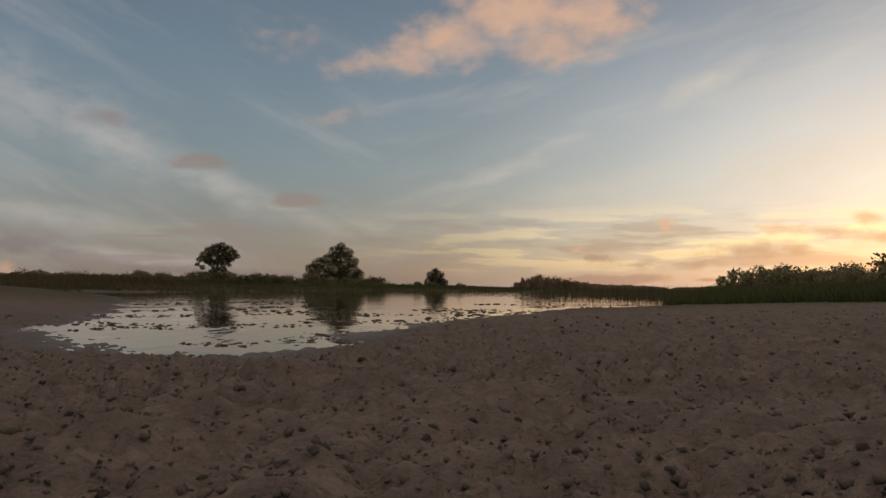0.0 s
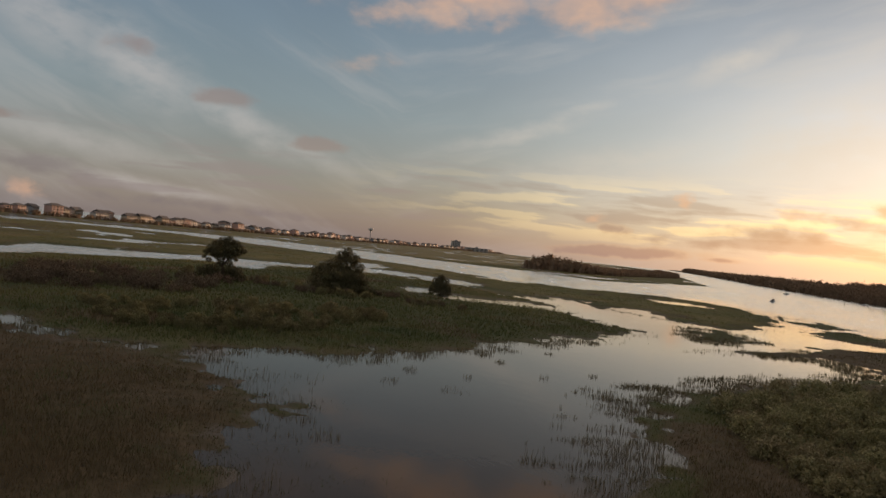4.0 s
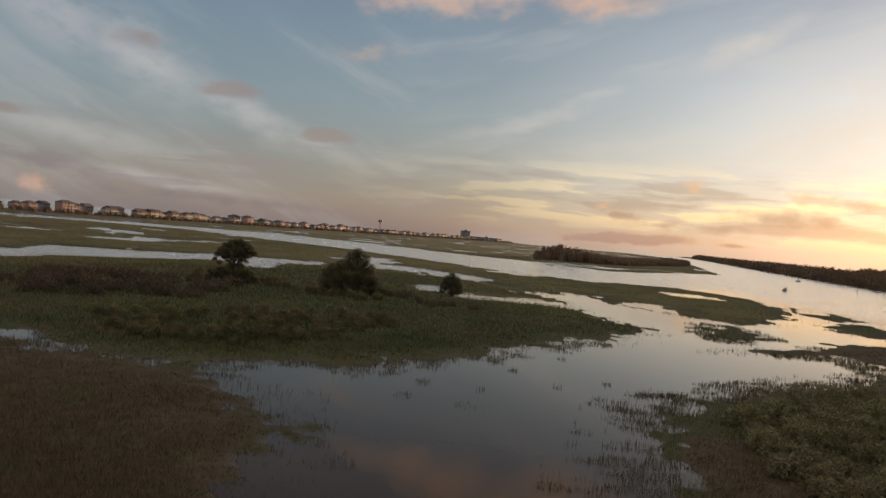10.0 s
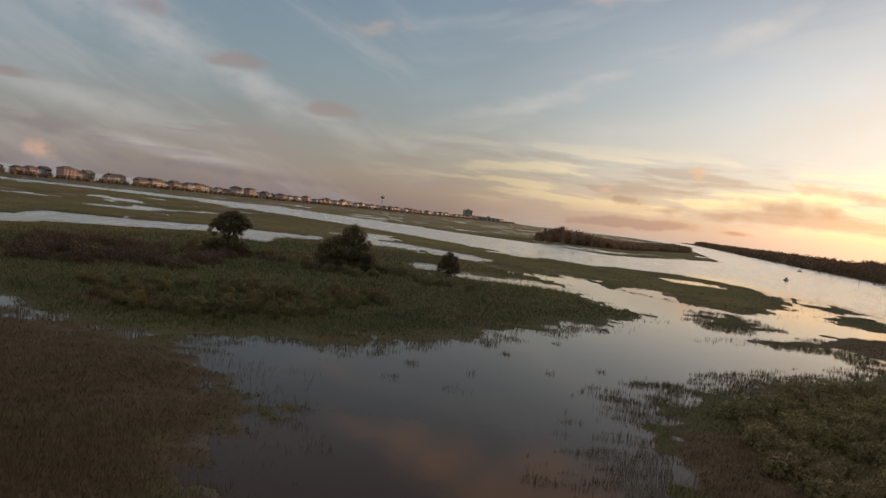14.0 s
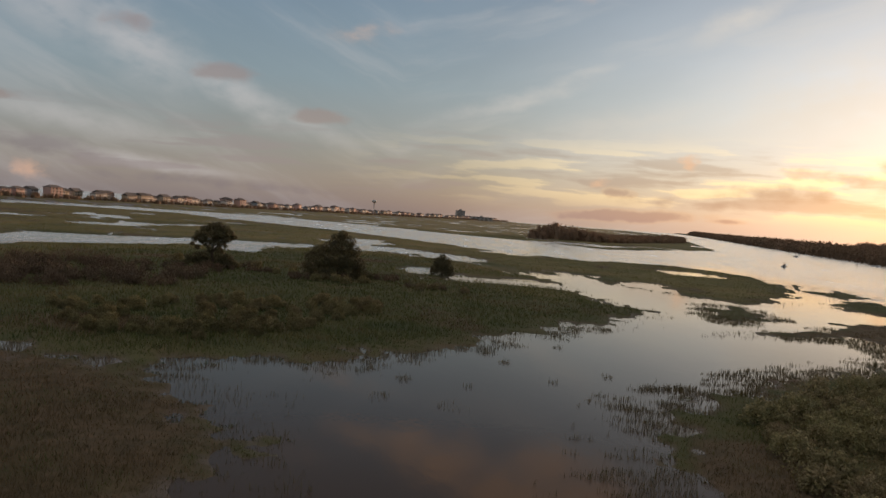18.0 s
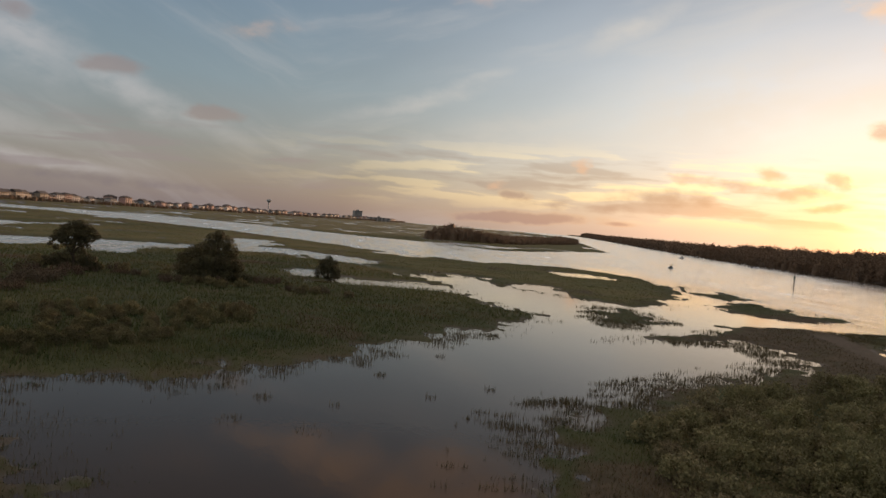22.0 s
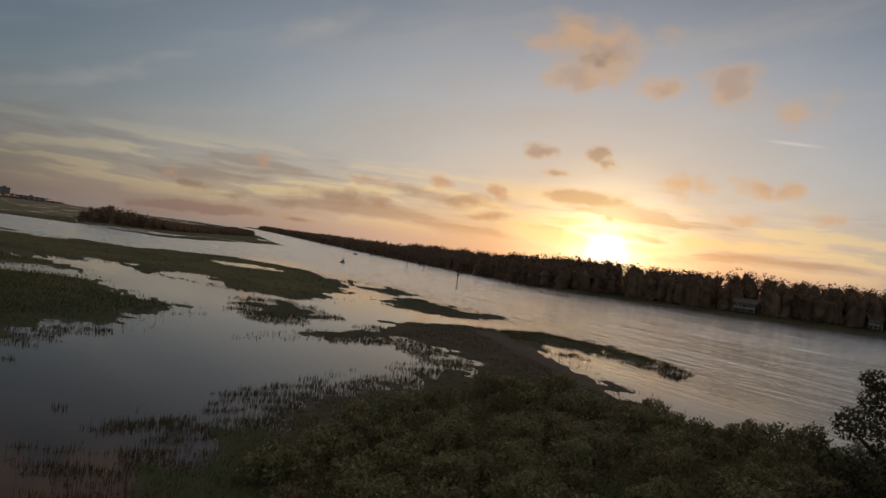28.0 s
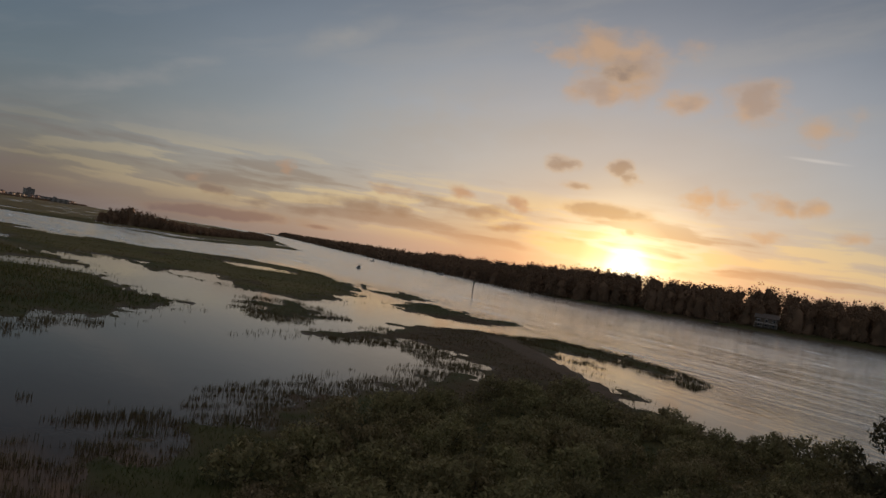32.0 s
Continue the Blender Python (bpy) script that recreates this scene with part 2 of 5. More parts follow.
VEILS = [(26.5, 12.0, 4.5, 2.4, 28, 0.9), (20.6, 9.6, 4.6, 1.9, 32, 1.0), (14.0, 6.9, 4.4, 1.0, 26, 0.95), (9.0, 5.2, 4.0, 0.7, 18, 0.6), (-4.8, 8.0, 5.0, 0.5, -16, 0.75), (-9.0, 9.8, 2.6, 0.4, -20, 0.6),
         (-18.8, 13.6, 3.6, 0.8, -24, 0.8), (33.0, 14.5, 5.0, 2.6, 22, 0.8), (-11.0, 5.4, 9.0, 1.4, -6, 0.6), (-25.0, 9.0, 8.0, 2.8, -16, 0.8), (-34.0, 9.6, 7.0, 1.2, -10, 0.6),
         (24.0, 4.4, 7.0, 0.8, 8, 0.75), (21.0, 2.2, 8.0, 0.42, 6, 1.0), (-12.0, 7.0, 7.0, 0.8, -12, 0.5), (-45.0, 10.0, 6.0, 1.2, 6, 0.4)]
TRAILS = [(-51.0, 9.6, 1.6, 0.10, 3, 1.0), (-43.6, 5.6, 0.9, 0.09, -6, 1.0), (-46.3, 6.2, 0.5, 0.07, -10, 0.9)]

sky_h = wmath("MULTIPLY", step(elev, 0.6, 2.2), wmath("SUBTRACT", 1.0, step(elev, 3.6, 6.5)))
haze_gain = wmath("ADD", 0.80, wmath("MULTIPLY", haze, 0.40))
dim = wn("ShaderNodeVectorMath", add1, operation="SCALE")
wt.links.new(haze_gain, dim.inputs[3])
wisps = wmath("MULTIPLY", step(streak, 0.46, 0.72), 0.38)
veil = wmath("MULTIPLY", field(VEILS, wvec("ADD", flat, soft_warp), 0.0, 1.3), step(wmath("ADD", wmath("MULTIPLY", streak, 0.6), wmath("MULTIPLY", fine, 0.4)), 0.26, 0.60))
thin = wmath("MAXIMUM", wmath("MULTIPLY", veil, 0.85), wisps)
lit = wmix(near_sun, (0.355, 0.345, 0.345), (0.70, 0.63, 0.50))
c0 = wmix(thin, dim.outputs[0], lit)
c0 = wmix(wmath("MULTIPLY", field(TRAILS, flat), 0.8), c0, (0.85, 0.80, 0.70))
# thin gold and mauve layers low over the horizon
c1 = wmix(wmath("MULTIPLY", wmath("MULTIPLY", step(layers, 0.50, 0.62), sky_h), 0.7), c0, wmix(near_sun, (0.19, 0.175, 0.19), (0.37, 0.305, 0.235)))
c1 = wmix(wmath("MULTIPLY", wmath("MULTIPLY", wmath("SUBTRACT", 1.0, step(layers, 0.42, 0.50)), sky_h), wmath("MULTIPLY", near_sun, 0.85)), c1, (1.15, 0.86, 0.40))
c2 = wmix(wmath("MULTIPLY", billow(field(BANDS, lying), 0.6), 0.8), c1, wmix(near_sun, (0.135, 0.132, 0.152), (0.33, 0.25, 0.19)))
shade = wnoise(wvec("ADD", flat, (31.0, 7.0, 0.0)), 0.34, 4.0, 0.5, (0.8, 1.2, 1)).outputs[0]
rose = billow(field(ROSE_PUFFS, ragged), 0.36)
c3 = wmix(wmath("MULTIPLY", rose, 0.9), c2, wmix(wmath("MULTIPLY", step(shade, 0.42, 0.64), 0.7), (0.60, 0.36, 0.235), (0.40, 0.285, 0.24)))
gold = billow(field(GOLD_PUFFS, ragged), 0.38, 0.04, 1.0)
gold_body = wmix(wmath("MULTIPLY", wmath("MULTIPLY", step(shade, 0.42, 0.62), step(gold, 0.3, 1.0)), 0.6), (0.80, 0.49, 0.27), (0.42, 0.345, 0.30))
c4 = wmix(wmath("MULTIPLY", gold, 0.92), c3, gold_body)
dusk = billow(field(DUSK_PUFFS, lying), 0.4, 0.05, 0.78)
c5 = wmix(wmath("MULTIPLY", dusk, 0.85), c4, wmix(near_sun, (0.20, 0.165, 0.17), wmix(step(dusk, 0.3, 0.9), (0.78, 0.50, 0.25), (0.36, 0.27, 0.20))))
c6 = wvec("ADD", c5, wvec("MULTIPLY", core, (5.5, 5.5, 5.5)))
nishita = wt.nodes.new("ShaderNodeTexSky")
nishita.sky_type, nishita.sun_disc = "NISHITA", False
nishita.sun_elevation, nishita.sun_rotation = radians(SUN_EL), radians(-SUN_AZ)
mixed = wvec("ADD", wvec("MULTIPLY", nishita.outputs[0], (0.04, 0.04, 0.04)), c6)
bg = wn("ShaderNodeBackground", wvec("MULTIPLY", mixed, (0.975, 1.0, 1.06)), 1.0)
out = wn("ShaderNodeOutputWorld")
wt.links.new(bg.outputs[0], out.inputs[0])

sun = new("sun", bpy.data.lights.new("sun", "SUN"))
sun.data.energy, sun.data.angle, sun.data.color = 2.6, radians(0.6), (1.0, 0.60, 0.36)
sun.matrix_world = look(sun_dir, (0, 0, 0))


# ---- materials ----
def material(name, colours, rough=0.85, scale=3.0, detail=6.0, bump=0.0, bump_scale=20.0, metal=0.0, spread=0.0, island=False, random_object=False, coat=0.0, tight=0.32, sheer=0.0, vary=0.0):
    """A procedural surface: two or three colours mixed by noise at two scales, with fine relief and a spread of value from piece to piece."""
    m = bpy.data.materials.new(name)
    m.use_nodes = True
    nt = m.node_tree
    b = nt.nodes["Principled BSDF"]
    geo = nt.nodes.new("ShaderNodeNewGeometry")
    n1 = nt.nodes.new("ShaderNodeTexNoise")
    n1.inputs["Scale"].default_value, n1.inputs["Detail"].default_value = scale, detail
    nt.links.new(geo.outputs["Position"], n1.inputs["Vector"])
    n2 = nt.nodes.new("ShaderNodeTexNoise")
    n2.inputs["Scale"].default_value, n2.inputs["Detail"].default_value = scale * 0.11, 3
    nt.links.new(geo.outputs["Position"], n2.inputs["Vector"])
    s = nt.nodes.new("ShaderNodeMath")
    s.operation = "ADD"
    h = nt.nodes.new("ShaderNodeMath")
    h.operation = "MULTIPLY"
    h.inputs[1].default_value = 0.5
    nt.links.new(n1.outputs[0], s.inputs[0])
    nt.links.new(n2.outputs[0], s.inputs[1])
    nt.links.new(s.outputs[0], h.inputs[0])
    r = nt.nodes.new("ShaderNodeValToRGB")
    e = r.color_ramp.elements
    while len(e) < len(colours):
        e.new(0.5)
    for i, (el, c) in enumerate(zip(e, colours)):
        el.position, el.color = 0.5 - tight / 2 + tight * i / max(1, len(colours) - 1), (*c, 1)
    nt.links.new(h.outputs[0], r.inputs[0])
    colour = r.outputs[0]
    if spread:
        hs = nt.nodes.new("ShaderNodeHueSaturation")
        mr = nt.nodes.new("ShaderNodeMapRange")
        mr.inputs[3].default_value, mr.inputs[4].default_value = 1 - spread, 1 + spread
        if random_object:
            oi = nt.nodes.new("ShaderNodeObjectInfo")
            nt.links.new(oi.outputs["Random"], mr.inputs[0])
        else:
            nt.links.new(geo.outputs["Random Per Island"], mr.inputs[0])
        nt.links.new(mr.outputs[0], hs.inputs["Value"])
        nt.links.new(colour, hs.inputs["Color"])
        colour = hs.outputs[0]
    if vary:
        oi = nt.nodes.new("ShaderNodeObjectInfo")
        for socket, low, high in (("Value", 1 - vary, 1 + vary), ("Hue", 0.5 - vary * 0.06, 0.5 + vary * 0.06)):
            mr = nt.nodes.new("ShaderNodeMapRange")
            mr.inputs[3].default_value, mr.inputs[4].default_value = low, high
            nt.links.new(oi.outputs["Random"], mr.inputs[0])
            hs = nt.nodes.new("ShaderNodeHueSaturation")
            nt.links.new(mr.outputs[0], hs.inputs[socket])
            nt.links.new(colour, hs.inputs["Color"])
            colour = hs.outputs[0]
    nt.links.new(colour, b.inputs["Base Color"])
    b.inputs["Roughness"].default_value, b.inputs["Metallic"].default_value = rough, metal
    if sheer:
        thin = nt.nodes.new("ShaderNodeBsdfTranslucent")
        both = nt.nodes.new("ShaderNodeMixShader")
        both.inputs[0].default_value = sheer
        nt.links.new(colour, thin.inputs["Color"])
        nt.links.new(b.outputs[0], both.inputs[1])
        nt.links.new(thin.outputs[0], both.inputs[2])
        nt.links.new(both.outputs[0], nt.nodes["Material Output"].inputs["Surface"])
    b.inputs["Specular IOR Level"].default_value = 0.5 if coat else 0.25
    if bump:
        n3 = nt.nodes.new("ShaderNodeTexNoise")
        n3.inputs["Scale"].default_value, n3.inputs["Detail"].default_value = bump_scale, 5
        nt.links.new(geo.outputs["Position"], n3.inputs["Vector"])
        bp = nt.nodes.new("ShaderNodeBump")
        bp.inputs["Strength"].default_value, bp.inputs["Distance"].default_value = bump, 0.5 / bump_scale
        nt.links.new(n3.outputs[0], bp.inputs["Height"])
        nt.links.new(bp.outputs[0], b.inputs["Normal"])
    return m


M = {
    "grass": material("marsh_grass", [(0.062, 0.082, 0.028), (0.090, 0.108, 0.038), (0.112, 0.118, 0.044), (0.140, 0.108, 0.054)], 0.85, 0.16, 6, spread=0.15, tight=0.20, sheer=0.3),
    # far marsh grass, lightened and yellowed: grazing sun put into the colour
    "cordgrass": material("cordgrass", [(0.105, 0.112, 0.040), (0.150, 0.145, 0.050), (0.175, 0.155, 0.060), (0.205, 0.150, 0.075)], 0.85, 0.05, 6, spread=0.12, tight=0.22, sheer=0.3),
    "brown_grass": material("brown_grass", [(0.098, 0.080, 0.042), (0.132, 0.100, 0.054), (0.165, 0.116, 0.068)], 0.85, 0.3, 6, spread=0.18, tight=0.22, sheer=0.3),
    "reed": material("reed", [(0.110, 0.090, 0.042), (0.160, 0.128, 0.060)], 0.75, 0.6, 4, spread=0.3, sheer=0.25),
    "leaf": material("shrub_leaf", [(0.215, 0.202, 0.098), (0.275, 0.248, 0.124), (0.330, 0.268, 0.156)], 0.7, 0.5, 4, spread=0.3, sheer=0.3, vary=0.12),
    "low_leaf": material("undergrowth_leaf", [(0.150, 0.142, 0.066), (0.195, 0.172, 0.084), (0.215, 0.168, 0.100)], 0.75, 0.4, 5, spread=0.3, sheer=0.25, vary=0.14),
    "russet": material("russet_leaf", [(0.105, 0.078, 0.052), (0.145, 0.102, 0.068)], 0.8, 0.3, 4, spread=0.12, vary=0.1),
    "dark_leaf": material("tree_leaf", [(0.080, 0.072, 0.036), (0.110, 0.096, 0.048)], 0.65, 0.8, 4, spread=0.35, sheer=0.15),
    "bark": material("bark", [(0.06, 0.045, 0.032), (0.11, 0.085, 0.06)], 0.9, 9, 8, bump=0.6, bump_scale=25),
    # distant foliage, raised and reddened: warm haze painted into the leaf colour
    "hazed_far_leaf": material("hazed_far_leaf", [(0.205, 0.138, 0.088), (0.275, 0.190, 0.124)], 0.85, 0.06, 4, spread=0.2, sheer=0.12),
    "clod": material("clod", [(0.12, 0.092, 0.076), (0.20, 0.155, 0.127)], 0.95, 30, 6, spread=0.2, bump=0.5, bump_scale=120),
    # rose wall tone carries the low sun's pink light in its colour
    "siding_rose": material("siding_rose", [(0.52, 0.345, 0.30), (0.60, 0.41, 0.36)], 0.7, 0.5, 4),
    "siding_white": material("siding_white", [(0.72, 0.67, 0.63), (0.80, 0.75, 0.71)], 0.65, 0.5, 4),
    "siding_blue": material("siding_blue", [(0.30, 0.34, 0.38), (0.38, 0.42, 0.46)], 0.7, 0.5, 4),
    "siding_sand": material("siding_sand", [(0.5, 0.42, 0.32), (0.58, 0.5, 0.39)], 0.7, 0.5, 4),
    "roof": material("roof", [(0.10, 0.09, 0.085), (0.17, 0.15, 0.14)], 0.85, 1.2, 5, spread=0.3, random_object=True),
    "trim": material("white_trim", [(0.70, 0.65, 0.61), (0.78, 0.72, 0.68)], 0.6, 2, 3),
    "pane": material("window_pane", [(0.02, 0.025, 0.03), (0.035, 0.04, 0.045)], 0.02, 1, 2, coat=1),
    "timber": material("weathered_timber", [(0.12, 0.10, 0.08), (0.2, 0.17, 0.14)], 0.9, 6, 6, bump=0.4, bump_scale=30),
    "pile": material("wet_pile", [(0.05, 0.042, 0.034), (0.10, 0.085, 0.07)], 0.85, 6, 6, bump=0.4, bump_scale=30),
    "hull": material("boat_hull", [(0.5, 0.5, 0.49), (0.6, 0.6, 0.59)], 0.3, 2, 3, coat=1),
    "boat_dark": material("boat_dark", [(0.03, 0.03, 0.035), (0.05, 0.05, 0.055)], 0.45, 4, 3),
    "board_green": material("board_green", [(0.02, 0.07, 0.035), (0.03, 0.09, 0.045)], 0.5, 4, 3),
    "board_red": material("board_red", [(0.3, 0.03, 0.02), (0.38, 0.05, 0.03)], 0.5, 4, 3),
    "concrete": material("concrete", [(0.36, 0.34, 0.32), (0.46, 0.44, 0.41)], 0.85, 0.3, 5),
    "steel": material("tower_steel", [(0.42, 0.42, 0.42), (0.52, 0.52, 0.51)], 0.5, 0.4, 4),
}


def ground_material():
    """Sand near the landing, dark wet mud at the water's edge, and root-brown marsh soil inland, by the ground's own masks."""
    m = bpy.data.materials.new("ground")
    m.use_nodes = True
    nt = m.node_tree
    b = nt.nodes["Principled BSDF"]
    geo = nt.nodes.new("ShaderNodeNewGeometry")

    def noise_at(scale, detail=6, rough=0.6):
        n = nt.nodes.new("ShaderNodeTexNoise")
        n.inputs["Scale"].default_value, n.inputs["Detail"].default_value, n.inputs["Roughness"].default_value = scale, detail, rough
        nt.links.new(geo.outputs["Position"], n.inputs["Vector"])
        return n.outputs[0]

    def ramp(fac, stops):
        r = nt.nodes.new("ShaderNodeValToRGB")
        e = r.color_ramp.elements
        while len(e) < len(stops):
            e.new(0.5)
        for el, (p, c) in zip(e, stops):
            el.position, el.color = p, (*c, 1)
        nt.links.new(fac, r.inputs[0])
        return r.outputs[0]

    def mix(fac, a, c):
        n = nt.nodes.new("ShaderNodeMix")
        n.data_type = "RGBA"
        nt.links.new(fac, n.inputs[0])
        nt.links.new(a, n.inputs[6])
        nt.links.new(c, n.inputs[7])
        return n.outputs[2]

    def mask(name):
        a = nt.nodes.new("ShaderNodeAttribute")
        a.attribute_name = name
        return a.outputs["Fac"]

    sand = ramp(noise_at(14.0, 10, 0.75), [(0.3, (0.110, 0.084, 0.069)), (0.5, (0.180, 0.139, 0.114)), (0.7, (0.265, 0.210, 0.172))])
    soil = ramp(noise_at(0.07, 10, 0.72), [(0.36, (0.042, 0.054, 0.019)), (0.46, (0.062, 0.072, 0.026)), (0.56, (0.080, 0.080, 0.033)), (0.68, (0.110, 0.084, 0.044))])
    # far marsh ground, with the grazing sunlight painted into its tone
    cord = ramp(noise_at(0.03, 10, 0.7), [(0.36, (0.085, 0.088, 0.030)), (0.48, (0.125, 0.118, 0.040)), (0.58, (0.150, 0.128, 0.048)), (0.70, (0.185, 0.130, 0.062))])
    mud = ramp(noise_at(1.5, 8, 0.7), [(0.35, (0.075, 0.055, 0.04)), (0.65, (0.125, 0.092, 0.068))])
    litter = ramp(noise_at(0.5, 9, 0.72), [(0.36, (0.060, 0.048, 0.026)), (0.5, (0.088, 0.066, 0.037)), (0.64, (0.125, 0.090, 0.055))])
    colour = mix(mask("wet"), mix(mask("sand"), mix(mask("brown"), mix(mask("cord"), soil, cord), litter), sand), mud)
    nt.links.new(colour, b.inputs["Base Color"])
    rough = nt.nodes.new("ShaderNodeMapRange")
    rough.inputs[3].default_value, rough.inputs[4].default_value = 0.95, 0.45
    nt.links.new(mask("wet"), rough.inputs[0])
    nt.links.new(rough.outputs[0], b.inputs["Roughness"])
    b.inputs["Specular IOR Level"].default_value = 0.3
    normal = None
    for scale, strength, depth in ((9.0, 0.7, 0.05), (30.0, 0.7, 0.022), (85.0, 0.5, 0.008)):
        bp = nt.nodes.new("ShaderNodeBump")
        bp.inputs["Strength"].default_value, bp.inputs["Distance"].default_value = strength, depth
        nt.links.new(noise_at(scale, 5, 0.6), bp.inputs["Height"])
        if normal is not None:
            nt.links.new(normal, bp.inputs["Normal"])
        normal = bp.outputs[0]
    nt.links.new(normal, b.inputs["Normal"])
    return m


def water_material():
    """Still lagoon water with a faint breath of wind, and short chop where the channel runs."""
    m = bpy.data.materials.new("tidal_water")
    m.use_nodes = True
    nt = m.node_tree
    nt.nodes.clear()
    body = nt.nodes.new("ShaderNodeBsdfDiffuse")
    body.inputs["Color"].default_value = (0.066, 0.046, 0.032, 1)
    gloss = nt.nodes.new("ShaderNodeBsdfGlossy")
    gloss.inputs["Color"].default_value = (0.97, 0.95, 0.92, 1)
    fres = nt.nodes.new("ShaderNodeFresnel")
    fres.inputs["IOR"].default_value = 1.33
    curve = nt.nodes.new("ShaderNodeMath")
    curve.operation = "POWER"
    curve.inputs[1].default_value = 1.6
    gain = nt.nodes.new("ShaderNodeMath")
    gain.operation, gain.use_clamp = "MULTIPLY", True
    gain.inputs[1].default_value = 1.4
    nt.links.new(fres.outputs[0], curve.inputs[0])
    nt.links.new(curve.outputs[0], gain.inputs[0])
    blend = nt.nodes.new("ShaderNodeMixShader")
    nt.links.new(gain.outputs[0], blend.inputs[0])
    nt.links.new(body.outputs[0], blend.inputs[1])
    nt.links.new(gloss.outputs[0], blend.inputs[2])
    final = nt.nodes.new("ShaderNodeOutputMaterial")
    nt.links.new(blend.outputs[0], final.inputs["Surface"])
    geo = nt.nodes.new("ShaderNodeNewGeometry")
    chop = nt.nodes.new("ShaderNodeAttribute")
    chop.attribute_name = "chop"

    def ripple(scale, stretch, strength_low, strength_high, distance, normal):
        mp = nt.nodes.new("ShaderNodeMapping")
        mp.inputs["Rotation"].default_value = (0, 0, radians(25))
        mp.inputs["Scale"].default_value = (scale, scale * stretch, scale)
        nt.links.new(geo.outputs["Position"], mp.inputs[0])
        n = nt.nodes.new("ShaderNodeTexNoise")
        n.inputs["Scale"].default_value, n.inputs["Detail"].default_value = 1.0, 4
        nt.links.new(mp.outputs[0], n.inputs["Vector"])
        r = nt.nodes.new("ShaderNodeMapRange")
        r.inputs[3].default_value, r.inputs[4].default_value = strength_low, strength_high
        nt.links.new(chop.outputs["Fac"], r.inputs[0])
        bp = nt.nodes.new("ShaderNodeBump")
        bp.inputs["Distance"].default_value = distance
        nt.links.new(r.outputs[0], bp.inputs["Strength"])
        nt.links.new(n.outputs[0], bp.inputs["Height"])
        if normal is not None:
            nt.links.new(normal, bp.inputs["Normal"])
        return bp.outputs[0]

    n1 = ripple(0.30, 0.25, 0.02, 0.8, 0.5, None)
    n1 = ripple(1.3, 0.4, 0.07, 0.6, 0.12, n1)
    n2 = ripple(4.5, 0.3, 0.14, 0.8, 0.03, n1)
    nt.links.new(n2, gloss.inputs["Normal"])
    nt.links.new(n2, fres.inputs["Normal"])
    rr = nt.nodes.new("ShaderNodeMapRange")
    rr.inputs[3].default_value, rr.inputs[4].default_value = 0.03, 0.24
    nt.links.new(chop.outputs["Fac"], rr.inputs[0])
    lanes = nt.nodes.new("ShaderNodeMapping")
    lanes.inputs["Rotation"].default_value = (0, 0, radians(-28))
    lanes.inputs["Scale"].default_value = (0.16, 0.016, 1)
    nt.links.new(geo.outputs["Position"], lanes.inputs[0])
    paws = nt.nodes.new("ShaderNodeTexNoise")
    paws.inputs["Scale"].default_value, paws.inputs["Detail"].default_value, paws.inputs["Roughness"].default_value = 1.0, 6, 0.65
    nt.links.new(lanes.outputs[0], paws.inputs["Vector"])
    spread = nt.nodes.new("ShaderNodeMapRange")
    spread.inputs[1].default_value, spread.inputs[2].default_value, spread.inputs[3].default_value, spread.inputs[4].default_value = 0.35, 0.65, 0.35, 1.15
    nt.links.new(paws.outputs[0], spread.inputs[0])
    breath = nt.nodes.new("ShaderNodeMath")
    breath.operation = "MULTIPLY"
    nt.links.new(rr.outputs[0], breath.inputs[0])
    nt.links.new(spread.outputs[0], breath.inputs[1])
    nt.links.new(breath.outputs[0], gloss.inputs["Roughness"])
    return m


M["ground"] = ground_material()
M["water"] = water_material()


# ---- noise and plan ----
def lattice(x, y, seed):
    n = (x.astype(np.int64) * 374761393 + y.astype(np.int64) * 668265263 + seed * 974634777) & 0x7FFFFFFF
    n = ((n ^ (n >> 13)) * 1274126177) & 0x7FFFFFFF
    return ((n ^ (n >> 16)) & 0xFFFF) / 65535.0


def vnoise(x, y, seed=0):
    xi, yi = np.floor(x), np.floor(y)
    fx, fy = x - xi, y - yi
    fx, fy = fx * fx * (3 - 2 * fx), fy * fy * (3 - 2 * fy)
    a, b = lattice(xi, yi, seed), lattice(xi + 1, yi, seed)
    c, d = lattice(xi, yi + 1, seed), lattice(xi + 1, yi + 1, seed)
    return (a * (1 - fx) + b * fx) * (1 - fy) + (c * (1 - fx) + d * fx) * fy - 0.5


def fbm(x, y, octaves=4, seed=0):
    t, amp = 0, 1.0
    for i in range(octaves):
        t = t + amp * vnoise(x * 2 ** i + i * 17.3, y * 2 ** i - i * 9.1, seed + i)
        amp *= 0.5
    return t


def inside(px, py, outline):
    """Signed distance to a closed outline in plan, positive inside it."""
    q = np.array(outline, float)
    (x0, y0), (x1, y1) = q.min(0) - 40, q.max(0) + 40
    near = (px > x0) & (px < x1) & (py > y0) & (py < y1)
    out = np.full(px.shape, -40.0)
    px, py = px[near], py[near]
    best = np.full(px.shape, 1e18)
    odd = np.zeros(px.shape, bool)
    for (ax, ay), (bx, by) in zip(q, np.roll(q, -1, 0)):
        ex, ey = bx - ax, by - ay
        t = np.clip(((px - ax) * ex + (py - ay) * ey) / (ex * ex + ey * ey), 0, 1)
        best = np.minimum(best, (px - ax - t * ex) ** 2 + (py - ay - t * ey) ** 2)
        if ey != 0:
            odd ^= ((ay > py) != (by > py)) & (px < ex * (py - ay) / ey + ax)
    out[near] = np.where(odd, 1, -1) * np.sqrt(best)
    return out


